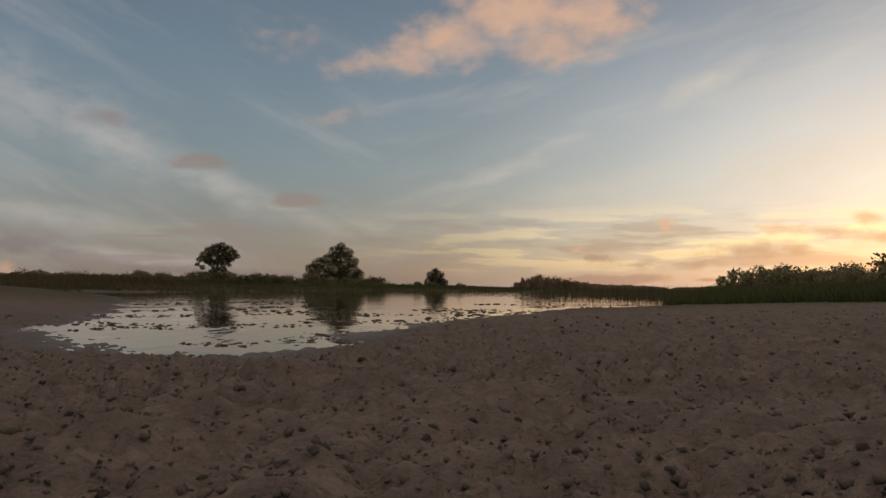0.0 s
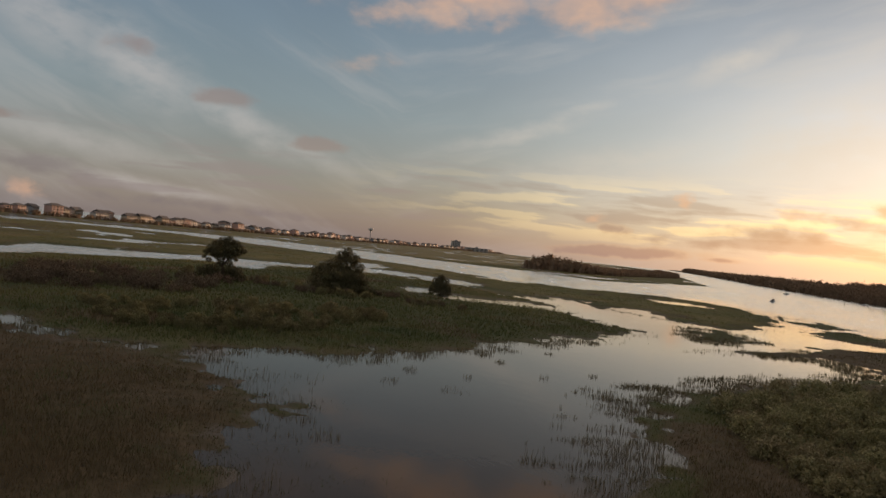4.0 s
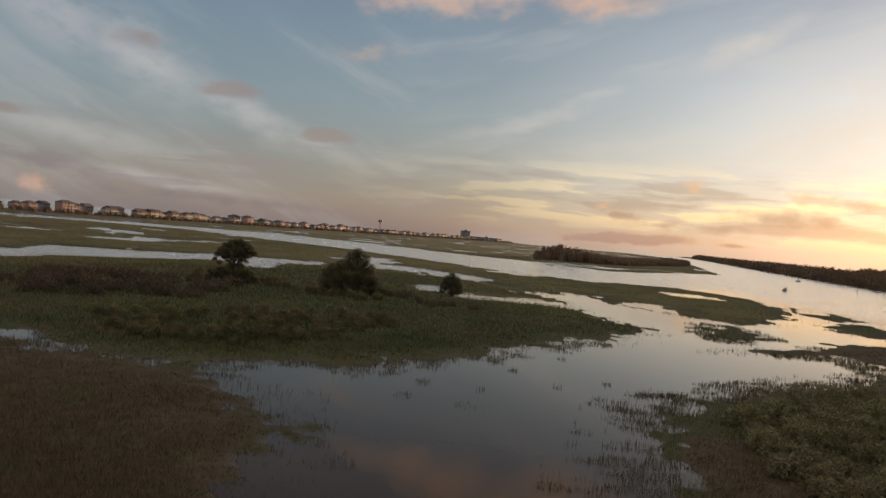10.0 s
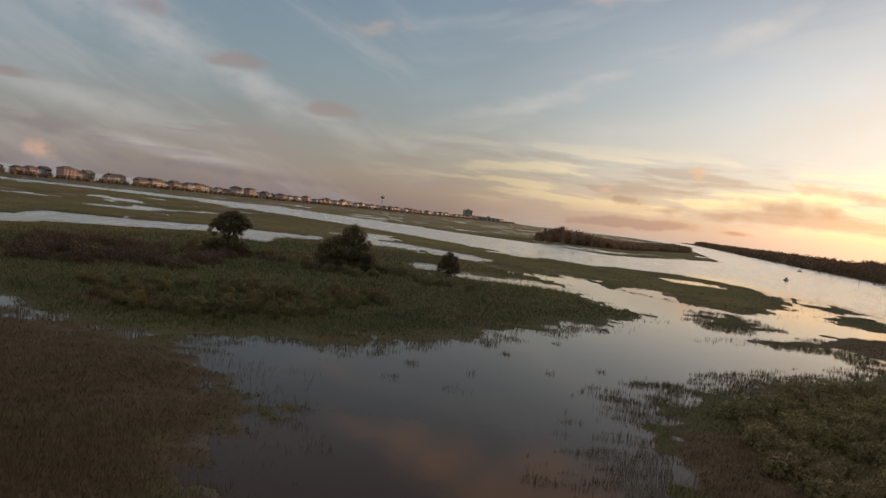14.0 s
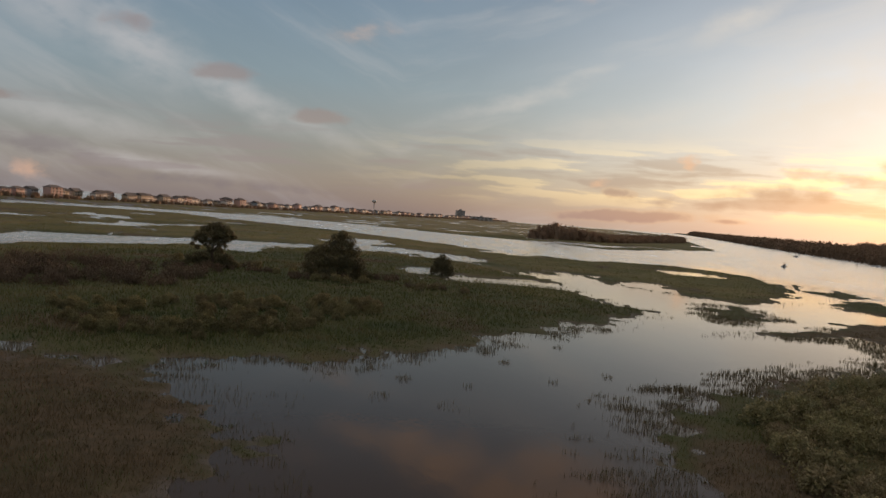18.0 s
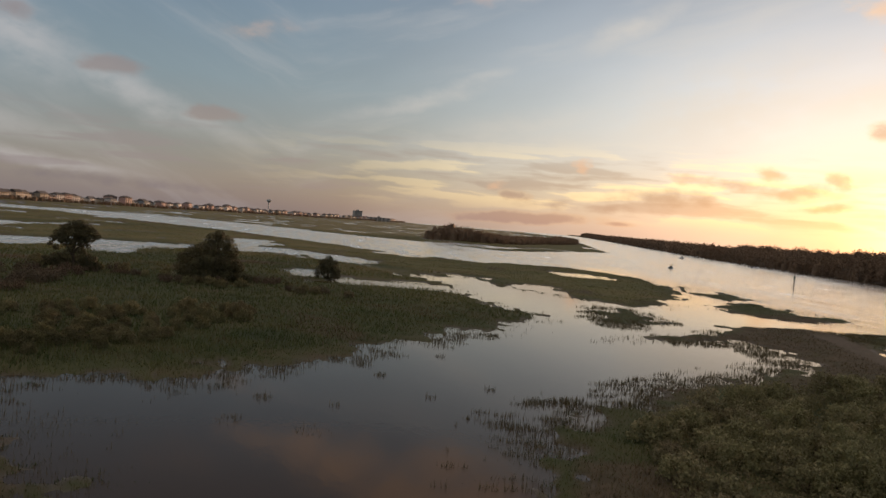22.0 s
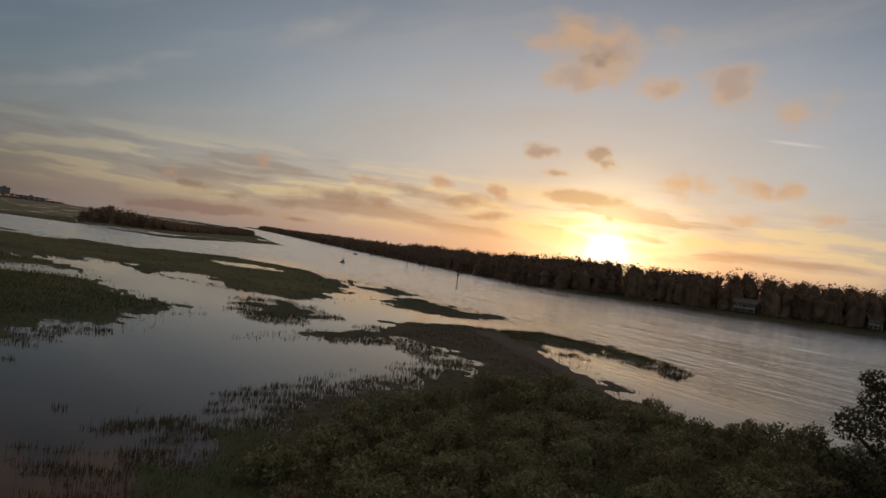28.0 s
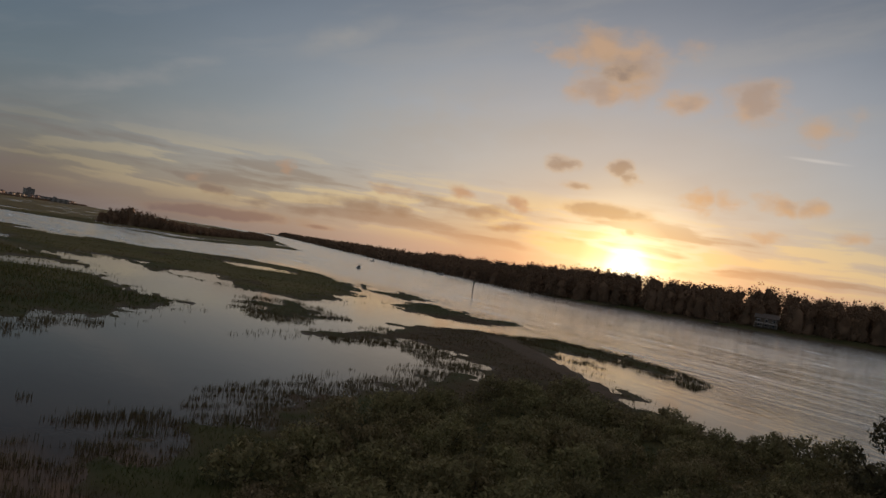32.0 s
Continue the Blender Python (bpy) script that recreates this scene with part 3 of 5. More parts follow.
HOME = [(-113, 121), (-54, 99.5), (-44, 91.5), (-36, 88.5), (-27, 86), (-20, 79), (-15, 71), (-12, 64), (-11, 57), (-11, 50), (-10, 45), (-11, 38), (-14.2, 29.2), (-9.6, 22.6), (-6.8, 16.9),
        (-5.2, 12.6), (-4.3, 9.0), (-3.4, 6.3), (-2.65, 3.3), (-2.05, 2.3), (-1.5, 1.85), (-1.05, 1.95), (-0.88, 3.0), (-0.65, 4.1), (-0.1, 6.4), (1.3, 9.6), (3.2, 12.7), (5.1, 17.4),
        (8.7, 28.0), (11.5, 43), (15.5, 54), (19.5, 67), (22, 75), (24.3, 83), (27, 88), (30.5, 91.5), (37.5, 96), (41, 102.5), (47, 108), (53, 111.5), (61, 117.5), (69, 121.5)]
HOME += [(71, 126), (71.5, 134), (74, 142), (73, 149), (65, 147), (56, 145.5), (57, 150), (66, 155), (77, 163), (80, 168), (83, 174), (90, 178), (102, 181.5), (109, 175), (104, 160), (96, 137), (91, 121), (83, 108), (79, 99), (84, 87), (87, 78), (93, 57),
         (106, 21), (112, -60), (60, -300), (-300, -300)]
ISLAND = [(-220, 127), (-181, 172), (-114, 216), (-110, 242), (-98, 256), (-88, 272), (-74, 294), (-58, 312), (-18, 320), (14, 287), (30, 244), (39, 182), (47, 172), (43, 162), (22, 140), (7, 113), (-6, 101), (-9, 94),
          (-14, 97), (-26, 89), (-43, 94), (-53, 102), (-114, 123)]
MID_MARSH = [(-324, 240), (-210, 250), (-138, 262), (-143, 300), (-121, 309), (-101, 323), (-88, 342), (-51, 339), (-14, 336), (19, 295), (31, 259), (49, 274), (53, 244), (67, 212), (77, 204), (99, 236), (122, 294), (125, 348),
             (111, 392), (86, 390), (68, 377), (33, 405), (-28, 511), (-90, 593), (-153, 660), (-232, 745), (-310, 735), (-380, 700), (-601, 534)]
ISLET = [(56, 170), (59, 184), (68, 195), (70, 188), (66, 175), (59, 164)]
BAR_FAR = [(127, 304), (133, 285), (133, 256), (121, 254), (119, 272)]
BAR_NEAR = [(104, 224), (123, 241), (125, 222), (130, 208), (113, 195), (105, 203)]
BARE = [(23, 73), (21, 66), (20, 54), (16, 40), (14, 33), (18, 34.6), (22, 43), (26.5, 54), (29, 64), (27, 73)]
TIP = [(-15, 66), (-9, 63), (-3, 60), (-4, 57), (-10, 51), (-9, 45), (-13, 45)]
LEFT_WET = [(-15, 29), (-10, 23.5), (-7.3, 25.5), (-8.2, 33), (-8.8, 44), (-11, 46), (-13, 38)]
ARM = [(42, 138), (50, 148), (72, 160), (78, 152), (60, 142)]
FRINGE = [(5.5, 32.3), (7, 54), (10, 69), (16, 87), (28, 101), (49, 118), (58, 136), (58, 153), (75, 150), (74, 121), (44, 101), (21, 74), (15, 42)]
THICKET = [(27, 42), (26, 63), (30, 81), (42, 94), (57, 105), (71, 111), (78, 97), (82, 81), (89, 56), (76, 32)]
WET_MARSH = [(-58, 305), (-40, 345), (-5, 340), (14, 338), (40, 316), (47, 285), (22, 250), (-12, 262)]
SPUR = [(107, 176), (120, 178), (123, 164), (123, 145), (116, 130), (105, 123), (108, 136), (107, 150), (101, 162)]
NORTH = [(63, 670), (89, 620), (117, 575), (144, 605), (206, 705), (259, 771), (313, 988), (376, 1239), (504, 1740), (700, 2600), (820, 3600), (200, 3600),
         (-570, 800), (-700, 500), (-620, 700), (-560, 735), (-420, 790), (-345, 835), (-285, 868), (-190, 925), (-95, 850), (-12, 741), (36, 686)]
EAST = [(1300, 4700), (836, 2528), (555, 1431), (425, 904), (346, 564), (320, 439), (355, 401), (385, 351), (431, 299), (532, 177), (699, -102), (900, -700),
        (4600, -700), (4600, 4700)]
LAND = [HOME, ISLAND, MID_MARSH, ISLET, BAR_FAR, BAR_NEAR, NORTH, EAST]


def plan(x, y):
    """Metres from the nearest shore (positive on land), its wandering line, and how sandy the place is."""
    r = np.hypot(x + 0.7, y + 1.1)
    s = np.full(x.shape, -1e9)
    for o in LAND:
        s = np.maximum(s, inside(x, y, o))
    for o in (ISLET, BAR_FAR, BAR_NEAR):
        s = np.maximum(s, inside(x, y, o) + 2.0)
    s = np.maximum(s, inside(x, y, SPUR) - 4.0)
    grow = np.clip((r - 14) / 40, 0, 1)
    far = np.clip((r - 70) / 120, 0, 1)
    s = s + fbm(x / 0.8, y / 0.8, 3, 3) * 0.35 * np.clip(r / 6, 0.25, 1)
    s = s + fbm(x / 4.0, y / 4.0, 4, 5) * 2.6 * grow + fbm(x / 13.0, y / 20.0, 5, 9) * 5.0 * far
    # ragged rim: little pools on the land side, tussocks on the water side
    rim = np.exp(-(s / 7.0) ** 2) * np.clip((r - 40) / 30, 0, 1)
    s = s + rim * fbm(x / 2.2, y / 3.2, 3, 15) * 4.5
    tongue = np.exp(-(s / 5.0) ** 2) * np.clip((r - 50) / 20, 0, 1) * np.clip((260 - r) / 60, 0, 1)
    s = s + tongue * fbm(x / 8.0, y / 2.4, 4, 19) * 5.5
    s = s + 3.2 * np.clip((r - 190) / 60, 0, 1) * np.clip((75 - x) / 30, 0, 1)
    s = np.maximum(s, np.minimum(inside(x, y, WET_MARSH), 2.0) + fbm(x / 9.0, y / 14.0, 4, 25) * 7.0 - 1.2)
    # creeks and wet pans in the marsh
    pans = fbm(x / 32.0, y / 40.0, 4, 21)
    marsh = (r > 215) & (s > 2) & (inside(x, y, EAST) < 0)
    s = np.where(marsh & (pans > 0.30), np.minimum(s, (0.30 - pans) * 40), s)
    left = np.clip(-x / 3.0, 0, 1)
    sand = np.clip(1.6 - r / (16.0 + 4.0 * left) + fbm(x / 4.0, y / 4.0, 3, 31) * 0.8, 0, 1) * np.clip((x * (0.55 - 0.35 * left) - y + 30 + 7 * left) / 12, 0, 1)
    track = np.clip(1 + inside(x, y, [(101, 168), (97, 150), (89, 128), (83, 113), (81, 115), (86, 130), (93, 152), (97, 168)]) / 1.5, 0, 1)
    sand = sand * np.clip(1.0 - (r - 7 - 3 * left) / 6, 0.16, 1)
    bare = np.clip(0.9 + inside(x, y, BARE) / 1.2 + fbm(x / 1.5, y / 1.5, 3, 35) * 1.2, 0, 1)
    return s, np.clip(sand + 0.35 * track + 0.13 * bare, 0, 1), r


def browning(x, y):
    """Where the grass has turned brown: the near western marsh, its eastern rim and scattered stands."""
    west = np.clip(0.5 + inside(x, y, HOME) / 6.0, 0, 1) * np.clip((6 - x) / 6, 0, 1)
    rim = np.clip(1.0 + inside(x, y, BARE) / 2.0, 0, 1)
    spit = np.clip(inside(x, y, HOME) / 3.0, 0, 1) * np.clip((y - 98) / 15, 0, 1) * (x > 48)
    rim = np.maximum(rim, spit)
    stands = np.clip((fbm(x / 22, y / 22, 4, 77) - 0.30) * 5, 0, 1)
    return np.clip(np.maximum(np.maximum(west, rim), stands) + fbm(x / 3, y / 3, 3, 79) * 0.5, 0, 1)


def sunlit_marsh(x, y):
    """The low marsh beyond the island, where grazing sunlight is painted in as yellow-olive grass."""
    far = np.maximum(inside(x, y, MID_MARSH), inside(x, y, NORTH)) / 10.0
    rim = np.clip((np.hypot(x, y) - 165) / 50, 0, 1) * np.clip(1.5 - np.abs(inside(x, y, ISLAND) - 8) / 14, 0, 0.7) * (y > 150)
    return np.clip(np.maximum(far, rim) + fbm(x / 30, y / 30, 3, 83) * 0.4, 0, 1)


def surface(x, y):
    s, sand, r = plan(x, y)
    near = np.clip(1 - r / 22.0, 0, 1)
    top = 0.34 + 0.25 * fbm(x / 18, y / 18, 3, 41)
    land = top * (1 - np.exp(-np.maximum(s, 0) / (4.5 + 3 * near)))
    depth = (0.5 - 0.47 * near ** 0.6) * (1 - np.exp(np.minimum(s, 0) / 2.5))
    z = np.where(s > 0, land, -depth)
    lump = np.abs(fbm(x / 0.035, y / 0.035, 4, 51)) * 0.030 * np.clip(1.0 + 2.2 * fbm(x / 0.6, y / 0.9, 2, 52), 0.2, 1.6) + np.abs(fbm(x / 0.09, y / 0.08, 4, 53)) * 0.042 + fbm(x / 0.7, y / 0.7, 3, 57) * 0.034
    z = z + lump * np.clip(1.2 - r / 14, 0, 1) * np.clip(0.6 + s * 1.2, 0.5, 1)
    z = z + np.clip(fbm(x / 5, y / 5, 3, 61), -0.3, 0.4) * 0.15 * np.clip((r - 10) / 10, 0, 1) * (s > 1)
    z = z + fbm(x / 1.6, y / 2.2, 3, 65) * 0.20 * np.exp(-(s / 3.5) ** 2) * np.clip((r - 25) / 20, 0, 1)
    north = inside(x, y, NORTH)
    z = z + 3.2 * np.clip((inside(x, y, EAST) - 9) / 24, 0, 1) * (x > 200)
    z = z + 2.2 * np.clip((x * -0.966 + y * 0.258 - 560) / 60, 0, 1) * (north > 0) * (y > 700)
    return z, s, sand, r


def mesh_object(name, verts, faces, mat, parent=None, smooth=False):
    """verts: an array of points; faces: an array of rows of equal length."""
    verts, faces = np.asarray(verts, np.float32), np.asarray(faces, np.int32)
    me = bpy.data.meshes.new(name)
    n, k = faces.shape
    me.vertices.add(len(verts))
    me.vertices.foreach_set("co", verts.ravel())
    me.loops.add(n * k)
    me.loops.foreach_set("vertex_index", faces.ravel())
    me.polygons.add(n)
    me.polygons.foreach_set("loop_start", np.arange(0, n * k, k, dtype=np.int32))
    me.polygons.foreach_set("loop_total", np.full(n, k, np.int32))
    if smooth:
        me.polygons.foreach_set("use_smooth", np.ones(n, bool))
    me.update(calc_edges=True)
    me.materials.append(mat)
    ob = new(name, me)
    if parent is not None:
        ob.parent = parent
    return ob


def rings(angles, radii, cx=-0.7, cy=-1.1):
    a, r = np.meshgrid(angles, radii)
    x, y = cx - np.sin(a) * r, cy + np.cos(a) * r
    n, k = a.shape
    i = np.arange(n * k).reshape(n, k)
    j = np.roll(i, -1, 1)
    f = np.stack([i[:-1], i[1:], j[1:], j[:-1]], -1).reshape(-1, 4)
    return x.ravel(), y.ravel(), f


front = np.radians(np.arange(-72, 42, 0.19))
back = np.radians(np.arange(44, 286, 4.0))
angles = np.concatenate([front, back])
radii = 0.03 * 1.0228 ** np.arange(0, 531)
gx, gy, gf = rings(angles, radii)
gz, gs, gsand, gr = surface(gx, gy)
ground = mesh_object("ground", np.stack([gx, gy, gz], 1), gf, M["ground"], smooth=True)
for name, values in (("sand", gsand), ("brown", browning(gx, gy)), ("cord", sunlit_marsh(gx, gy)), ("wet", np.clip(0.75 - gs / np.clip(gr * 0.06, 0.5, 2.0), 0, 1))):
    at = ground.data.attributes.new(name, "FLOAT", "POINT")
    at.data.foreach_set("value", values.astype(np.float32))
tagged(ground, "lumpy brown sand, wet mud and flat grown-over marsh", "ground", kind="structure")

wx, wy, wf = rings(np.radians(np.concatenate([np.arange(-76, 46, 1.0), np.arange(46, 284, 8.0)])), 0.3 * 1.07 ** np.arange(0, 143))
water = mesh_object("water", np.stack([wx, wy, np.zeros(len(wx))], 1), wf, M["water"], smooth=True)
chop = np.clip((np.maximum(wy - 1.3 * wx - 230, wx - 0.12 * wy - 88) + 12) / 30, 0, 1)
at = water.data.attributes.new("chop", "FLOAT", "POINT")
at.data.foreach_set("value", chop.astype(np.float32))
tagged(water, "grey tidal water mirroring the evening sky", "water", kind="structure")


# ---- builders ----
def part(name, verts, faces, mat, parent, label="", smooth=False):
    ob = mesh_object(name, verts, faces, mat, parent, smooth)
    return tagged(ob, label) if label else ob


def part_bm(name, bm, mat, parent, label=""):
    me = bpy.data.meshes.new(name)
    bm.to_mesh(me)
    bm.free()
    me.materials.append(mat)
    ob = new(name, me)
    ob.parent = parent
    return tagged(ob, label) if label else ob


def box_bm(x0, x1, y0, y1, z0, z1, bevel=0.0):
    bm = bmesh.new()
    bmesh.ops.create_cube(bm, size=1, matrix=Matrix.LocRotScale(((x0 + x1) / 2, (y0 + y1) / 2, (z0 + z1) / 2), None, (x1 - x0, y1 - y0, z1 - z0)))
    if bevel:
        bmesh.ops.bevel(bm, geom=bm.edges[:], offset=bevel, segments=1, affect="EDGES")
    return bm


def tube(points, widths, sides=7):
    """A tapered, bending round limb: verts and quads."""
    points = np.array(points, float)
    v, f = [], []
    for i, (p, w) in enumerate(zip(points, widths)):
        d = points[min(i + 1, len(points) - 1)] - points[max(i - 1, 0)]
        d = d / (np.linalg.norm(d) + 1e-9)
        u = np.cross(d, (0.31, 0.95, 0.05))
        u = u / (np.linalg.norm(u) + 1e-9)
        w2 = np.cross(d, u)
        a = np.arange(sides) * 2 * PI / sides
        v.append(p + w * (np.cos(a)[:, None] * u + np.sin(a)[:, None] * w2))
    for i in range(len(points) - 1):
        for k in range(sides):
            f.append((i * sides + k, i * sides + (k + 1) % sides, (i + 1) * sides + (k + 1) % sides, (i + 1) * sides + k))
    return np.concatenate(v), np.array(f)


def joined(pieces):
    v, f, base = [], [], 0
    for a, b in pieces:
        v.append(a)
        f.append(np.asarray(b) + base)
        base += len(a)
    return np.concatenate(v), np.concatenate(f)


def leaves(clumps, count, size, rng, flat=0.75, shell=0.5):
    """Small bent diamond leaves filling a set of clumps: centre x y z and radius."""
    c = np.array(clumps, float)
    pick = rng.choice(len(c), count, p=c[:, 3] ** 2 / (c[:, 3] ** 2).sum())
    d = rng.normal(size=(count, 3))
    d /= np.linalg.norm(d, axis=1)[:, None]
    rad = c[pick, 3] * (shell + (1.08 - shell) * rng.random(count) ** 0.6)
    p = c[pick, :3] + d * rad[:, None] * np.array([1, 1, flat])
    u = rng.normal(size=(count, 3))
    u /= np.linalg.norm(u, axis=1)[:, None]
    w = np.cross(u, d)
    w /= np.linalg.norm(w, axis=1)[:, None] + 1e-9
    s = size * (0.6 + 0.8 * rng.random(count))[:, None]
    v = np.stack([p - u * s, p + w * s * 0.5 + d * s * 0.15, p + u * s, p - w * s * 0.5 + d * s * 0.15], 1).reshape(-1, 3)
    return v, np.arange(count * 4).reshape(-1, 4)


def height_at(x, y):
    return float(surface(np.array([x], float), np.array([y], float))[0][0])


# ---- trees ----
def tree(label, x, y, limbs, clumps, count, leaf, seed, mat="dark_leaf", grow=1.0, rise=1.1):
    """limbs: lists of (points, widths), the first one the trunk; clumps as in leaves()."""
    rng = np.random.default_rng(seed)
    base = new("tree")
    base.scale = (grow, grow, grow * rise)
    base.location = (x, y, max(height_at(x, y), 0.0) - 0.05)
    part("trunk", *tube(*limbs[0], 9), M["bark"], base, "furrowed grey-brown trunk", True)
    for pts, ws in limbs[1:]:
        part("limb", *tube(pts, ws, 6), M["bark"], base, "", True)
    part("crown", *leaves(clumps, count, leaf, rng), M[mat], base, "dark green leafy crown with gaps")
    return tagged(base, label, "tree")


rng = np.random.default_rng(7)
# flat-topped tree with an open trunk
tree("dark flat-topped tree with bare forked trunk on the marsh island", -48.8, 196.5,
     [([(0, 0, 0), (0.1, 0, 1.6), (-0.2, 0.1, 3.2), (0.3, 0, 5.2)], (0.42, 0.34, 0.28, 0.16)),
      ([(-0.1, 0, 2.3), (-1.2, 0.2, 3.9), (-2.2, 0.1, 5.6)], (0.22, 0.16, 0.08)), ([(0.0, 0, 3.0), (1.4, -0.3, 4.6), (2.9, -0.2, 6.2)], (0.22, 0.15, 0.07)),
      ([(0.2, 0, 4.2), (-0.5, 0.6, 5.8), (-0.8, 0.8, 7.2)], (0.18, 0.12, 0.06)), ([(0.3, 0, 4.8), (1.0, 0.4, 6.2), (1.6, 0.8, 7.4)], (0.16, 0.1, 0.05))],
     [(-2.9, 0, 6.0, 1.05), (-1.9, 0.5, 6.9, 1.15), (-0.5, 0.3, 7.5, 1.2), (0.9, -0.2, 7.7, 1.15), (2.2, 0.2, 7.2, 1.1), (3.3, -0.1, 6.5, 0.95), (4.1, 0.1, 5.9, 0.7), (-3.8, 0.1, 5.2, 0.75),
      (0.3, -0.8, 6.5, 1.1), (-1.4, -0.4, 6.0, 0.9), (1.7, -0.5, 6.2, 0.95), (-2.5, 0.4, 4.9, 0.7), (2.9, 0.3, 5.3, 0.7), (0.2, 0.5, 5.5, 0.7), (-4.3, 0.2, 4.3, 0.55), (-3.2, 0, 3.7, 0.6), (2.6, -0.2, 4.2, 0.5),
      (0.2, 0.1, 4.9, 1.2), (-1.4, 0.3, 4.6, 1.0), (1.6, 0.1, 4.8, 1.1), (-2.0, -0.3, 5.3, 1.0), (2.4, -0.3, 5.5, 1.0), (-0.6, 0, 3.5, 0.8), (1.1, 0.2, 3.4, 0.9), (-1.2, 0.2, 2.2, 1.4), (1.6, 0.2, 2.1, 1.4), (-3.0, 0, 2.0, 1.2), (3.2, 0.2, 1.8, 1.2), (-0.8, 0.4, 0.9, 1.3), (-2.4, 0.2, 1.2, 1.3), (1.4, 0.3, 0.8, 1.3), (3.0, 0.1, 1.1, 1.2), (-4.0, 0.2, 1.3, 1.1), (4.2, 0.3, 0.8, 0.9), (-5.0, 0.1, 1.8, 0.7), (-5.4, 0.2, 0.7, 0.8)], 21000, 0.13, 11, grow=1.10)
# broad dense tree, low shoulder on one side
tree("broad dark bushy tree, dense down to the marsh grass", -21.2, 195,
     [([(0.8, 0, 0), (0.9, 0, 2.5), (1.2, 0.1, 5.0), (1.3, 0, 7.6)], (0.5, 0.38, 0.24, 0.08)),
      ([(0.9, 0, 1.4), (-1.2, 0.2, 3.0), (-3.6, 0.1, 4.4)], (0.28, 0.2, 0.08)), ([(1.0, 0, 2.2), (2.6, 0.2, 3.8), (4.2, 0.1, 4.8)], (0.24, 0.16, 0.07)),
      ([(1.1, 0, 3.6), (0.2, -0.6, 5.4), (-0.2, -0.8, 6.6)], (0.2, 0.12, 0.06))],
     [(1.3, 0, 7.9, 1.0), (0.2, 0.2, 6.9, 1.5), (2.5, 0.1, 6.6, 1.5), (1.2, -0.4, 5.6, 2.0), (3.6, 0, 4.9, 1.5), (-1.2, 0, 5.3, 1.6), (-3.2, 0.1, 4.6, 1.5), (-4.8, 0, 3.6, 1.3),
      (-2.4, -0.5, 3.0, 2.0), (0.6, -0.8, 3.2, 2.4), (3.4, -0.4, 3.0, 2.1), (5.0, 0, 2.6, 1.3), (-5.2, 0, 1.8, 1.5), (-3.0, -0.6, 1.2, 1.7), (0, -0.8, 1.2, 2.0),
      (3.0, -0.6, 1.1, 1.8), (5.4, -0.1, 1.0, 1.4), (7.0, -0.3, 0.8, 1.0)], 24000, 0.13, 12, grow=1.12)
tree("small round dark tree standing in marsh grass", 2.95, 222.5,
     [([(0, 0, 0), (0.1, 0, 1.3), (0, 0, 3.0)], (0.22, 0.17, 0.06)), ([(0.05, 0, 1.0), (1.0, 0.1, 2.3)], (0.12, 0.05)), ([(0.05, 0, 1.2), (-1.0, 0.1, 2.4)], (0.12, 0.05))],
     [(0, 0, 3.7, 0.8), (0.9, 0, 2.9, 1.1), (-0.9, 0, 2.8, 1.1), (0, -0.4, 2.2, 1.5), (1.5, 0, 1.6, 1.0), (-1.5, 0, 1.5, 1.0), (0.1, -0.4, 0.9, 1.4), (1.9, 0, 0.7, 0.8), (-1.9, 0, 0.7, 0.8)], 6500, 0.12, 13, grow=1.22)
# open-grown tree near the sound, below the hovering eye
near_clumps = [(0, 0, 6.6, 1.5), (-1.8, 0.4, 6.0, 1.1), (1.6, -0.3, 6.3, 1.5), (3.2, -0.6, 5.4, 1.6), (-3.2, 0.8, 4.9, 1.0), (-1.0, -0.6, 4.6, 1.7), (1.4, -1.0, 4.2, 1.9), (4.4, -0.8, 4.0, 1.6),
               (-3.9, 1.0, 3.0, 0.9), (-2.2, 0, 2.6, 1.5), (0.4, -0.8, 2.2, 1.9), (3.2, -1.0, 2.0, 1.9), (-4.6, 1.2, 1.4, 0.9), (-2.8, 0.4, 1.0, 1.4), (5.2, -0.6, 1.6, 1.5), (-4.8, 1.4, 3.9, 0.5), (-2.6, 0.6, 7.0, 0.6)]
tree("dark branching tree with open twiggy crown beside the sound", 67.6, 66.4,
     [([(0, 0, 0), (0.2, 0, 2.0), (0, 0.1, 4.0), (0.3, 0, 6.4)], (0.38, 0.3, 0.22, 0.06)), ([(0.1, 0, 1.6), (-1.8, 0.3, 3.4), (-3.6, 0.9, 4.8)], (0.2, 0.14, 0.04)),
      ([(0.1, 0, 2.4), (1.8, -0.4, 4.0), (3.4, -0.6, 5.4)], (0.2, 0.13, 0.05)), ([(0, 0, 3.0), (-1.0, 0.2, 5.0), (-2.4, 0.5, 6.8)], (0.16, 0.1, 0.03)), ([(0, 0, 1.0), (-2.2, 0.6, 2.0), (-4.4, 1.2, 3.6)], (0.16, 0.1, 0.03))],
     near_clumps, 17000, 0.12, 14, grow=1.4, rise=0.98)


# ---- grass and reeds ----
def blades(x, y, z, tall, wide, rng, lean=0.25):
    n = len(x)
    a = rng.random(n) * 2 * PI
    t = a + PI / 2 + rng.normal(size=n) * 0.3
    lean = lean * (0.6 + 0.8 * rng.random(n))
    p = np.stack([x, y, z], 1)
    side = np.stack([np.cos(a), np.sin(a), np.zeros(n)], 1) * (wide / 2)[:, None]
    tip = np.stack([np.cos(t) * lean * tall, np.sin(t) * lean * tall, tall], 1)
    v = np.stack([p - side, p + side, p + tip], 1).reshape(-1, 3)
    return v, np.arange(n * 3).reshape(-1, 3)


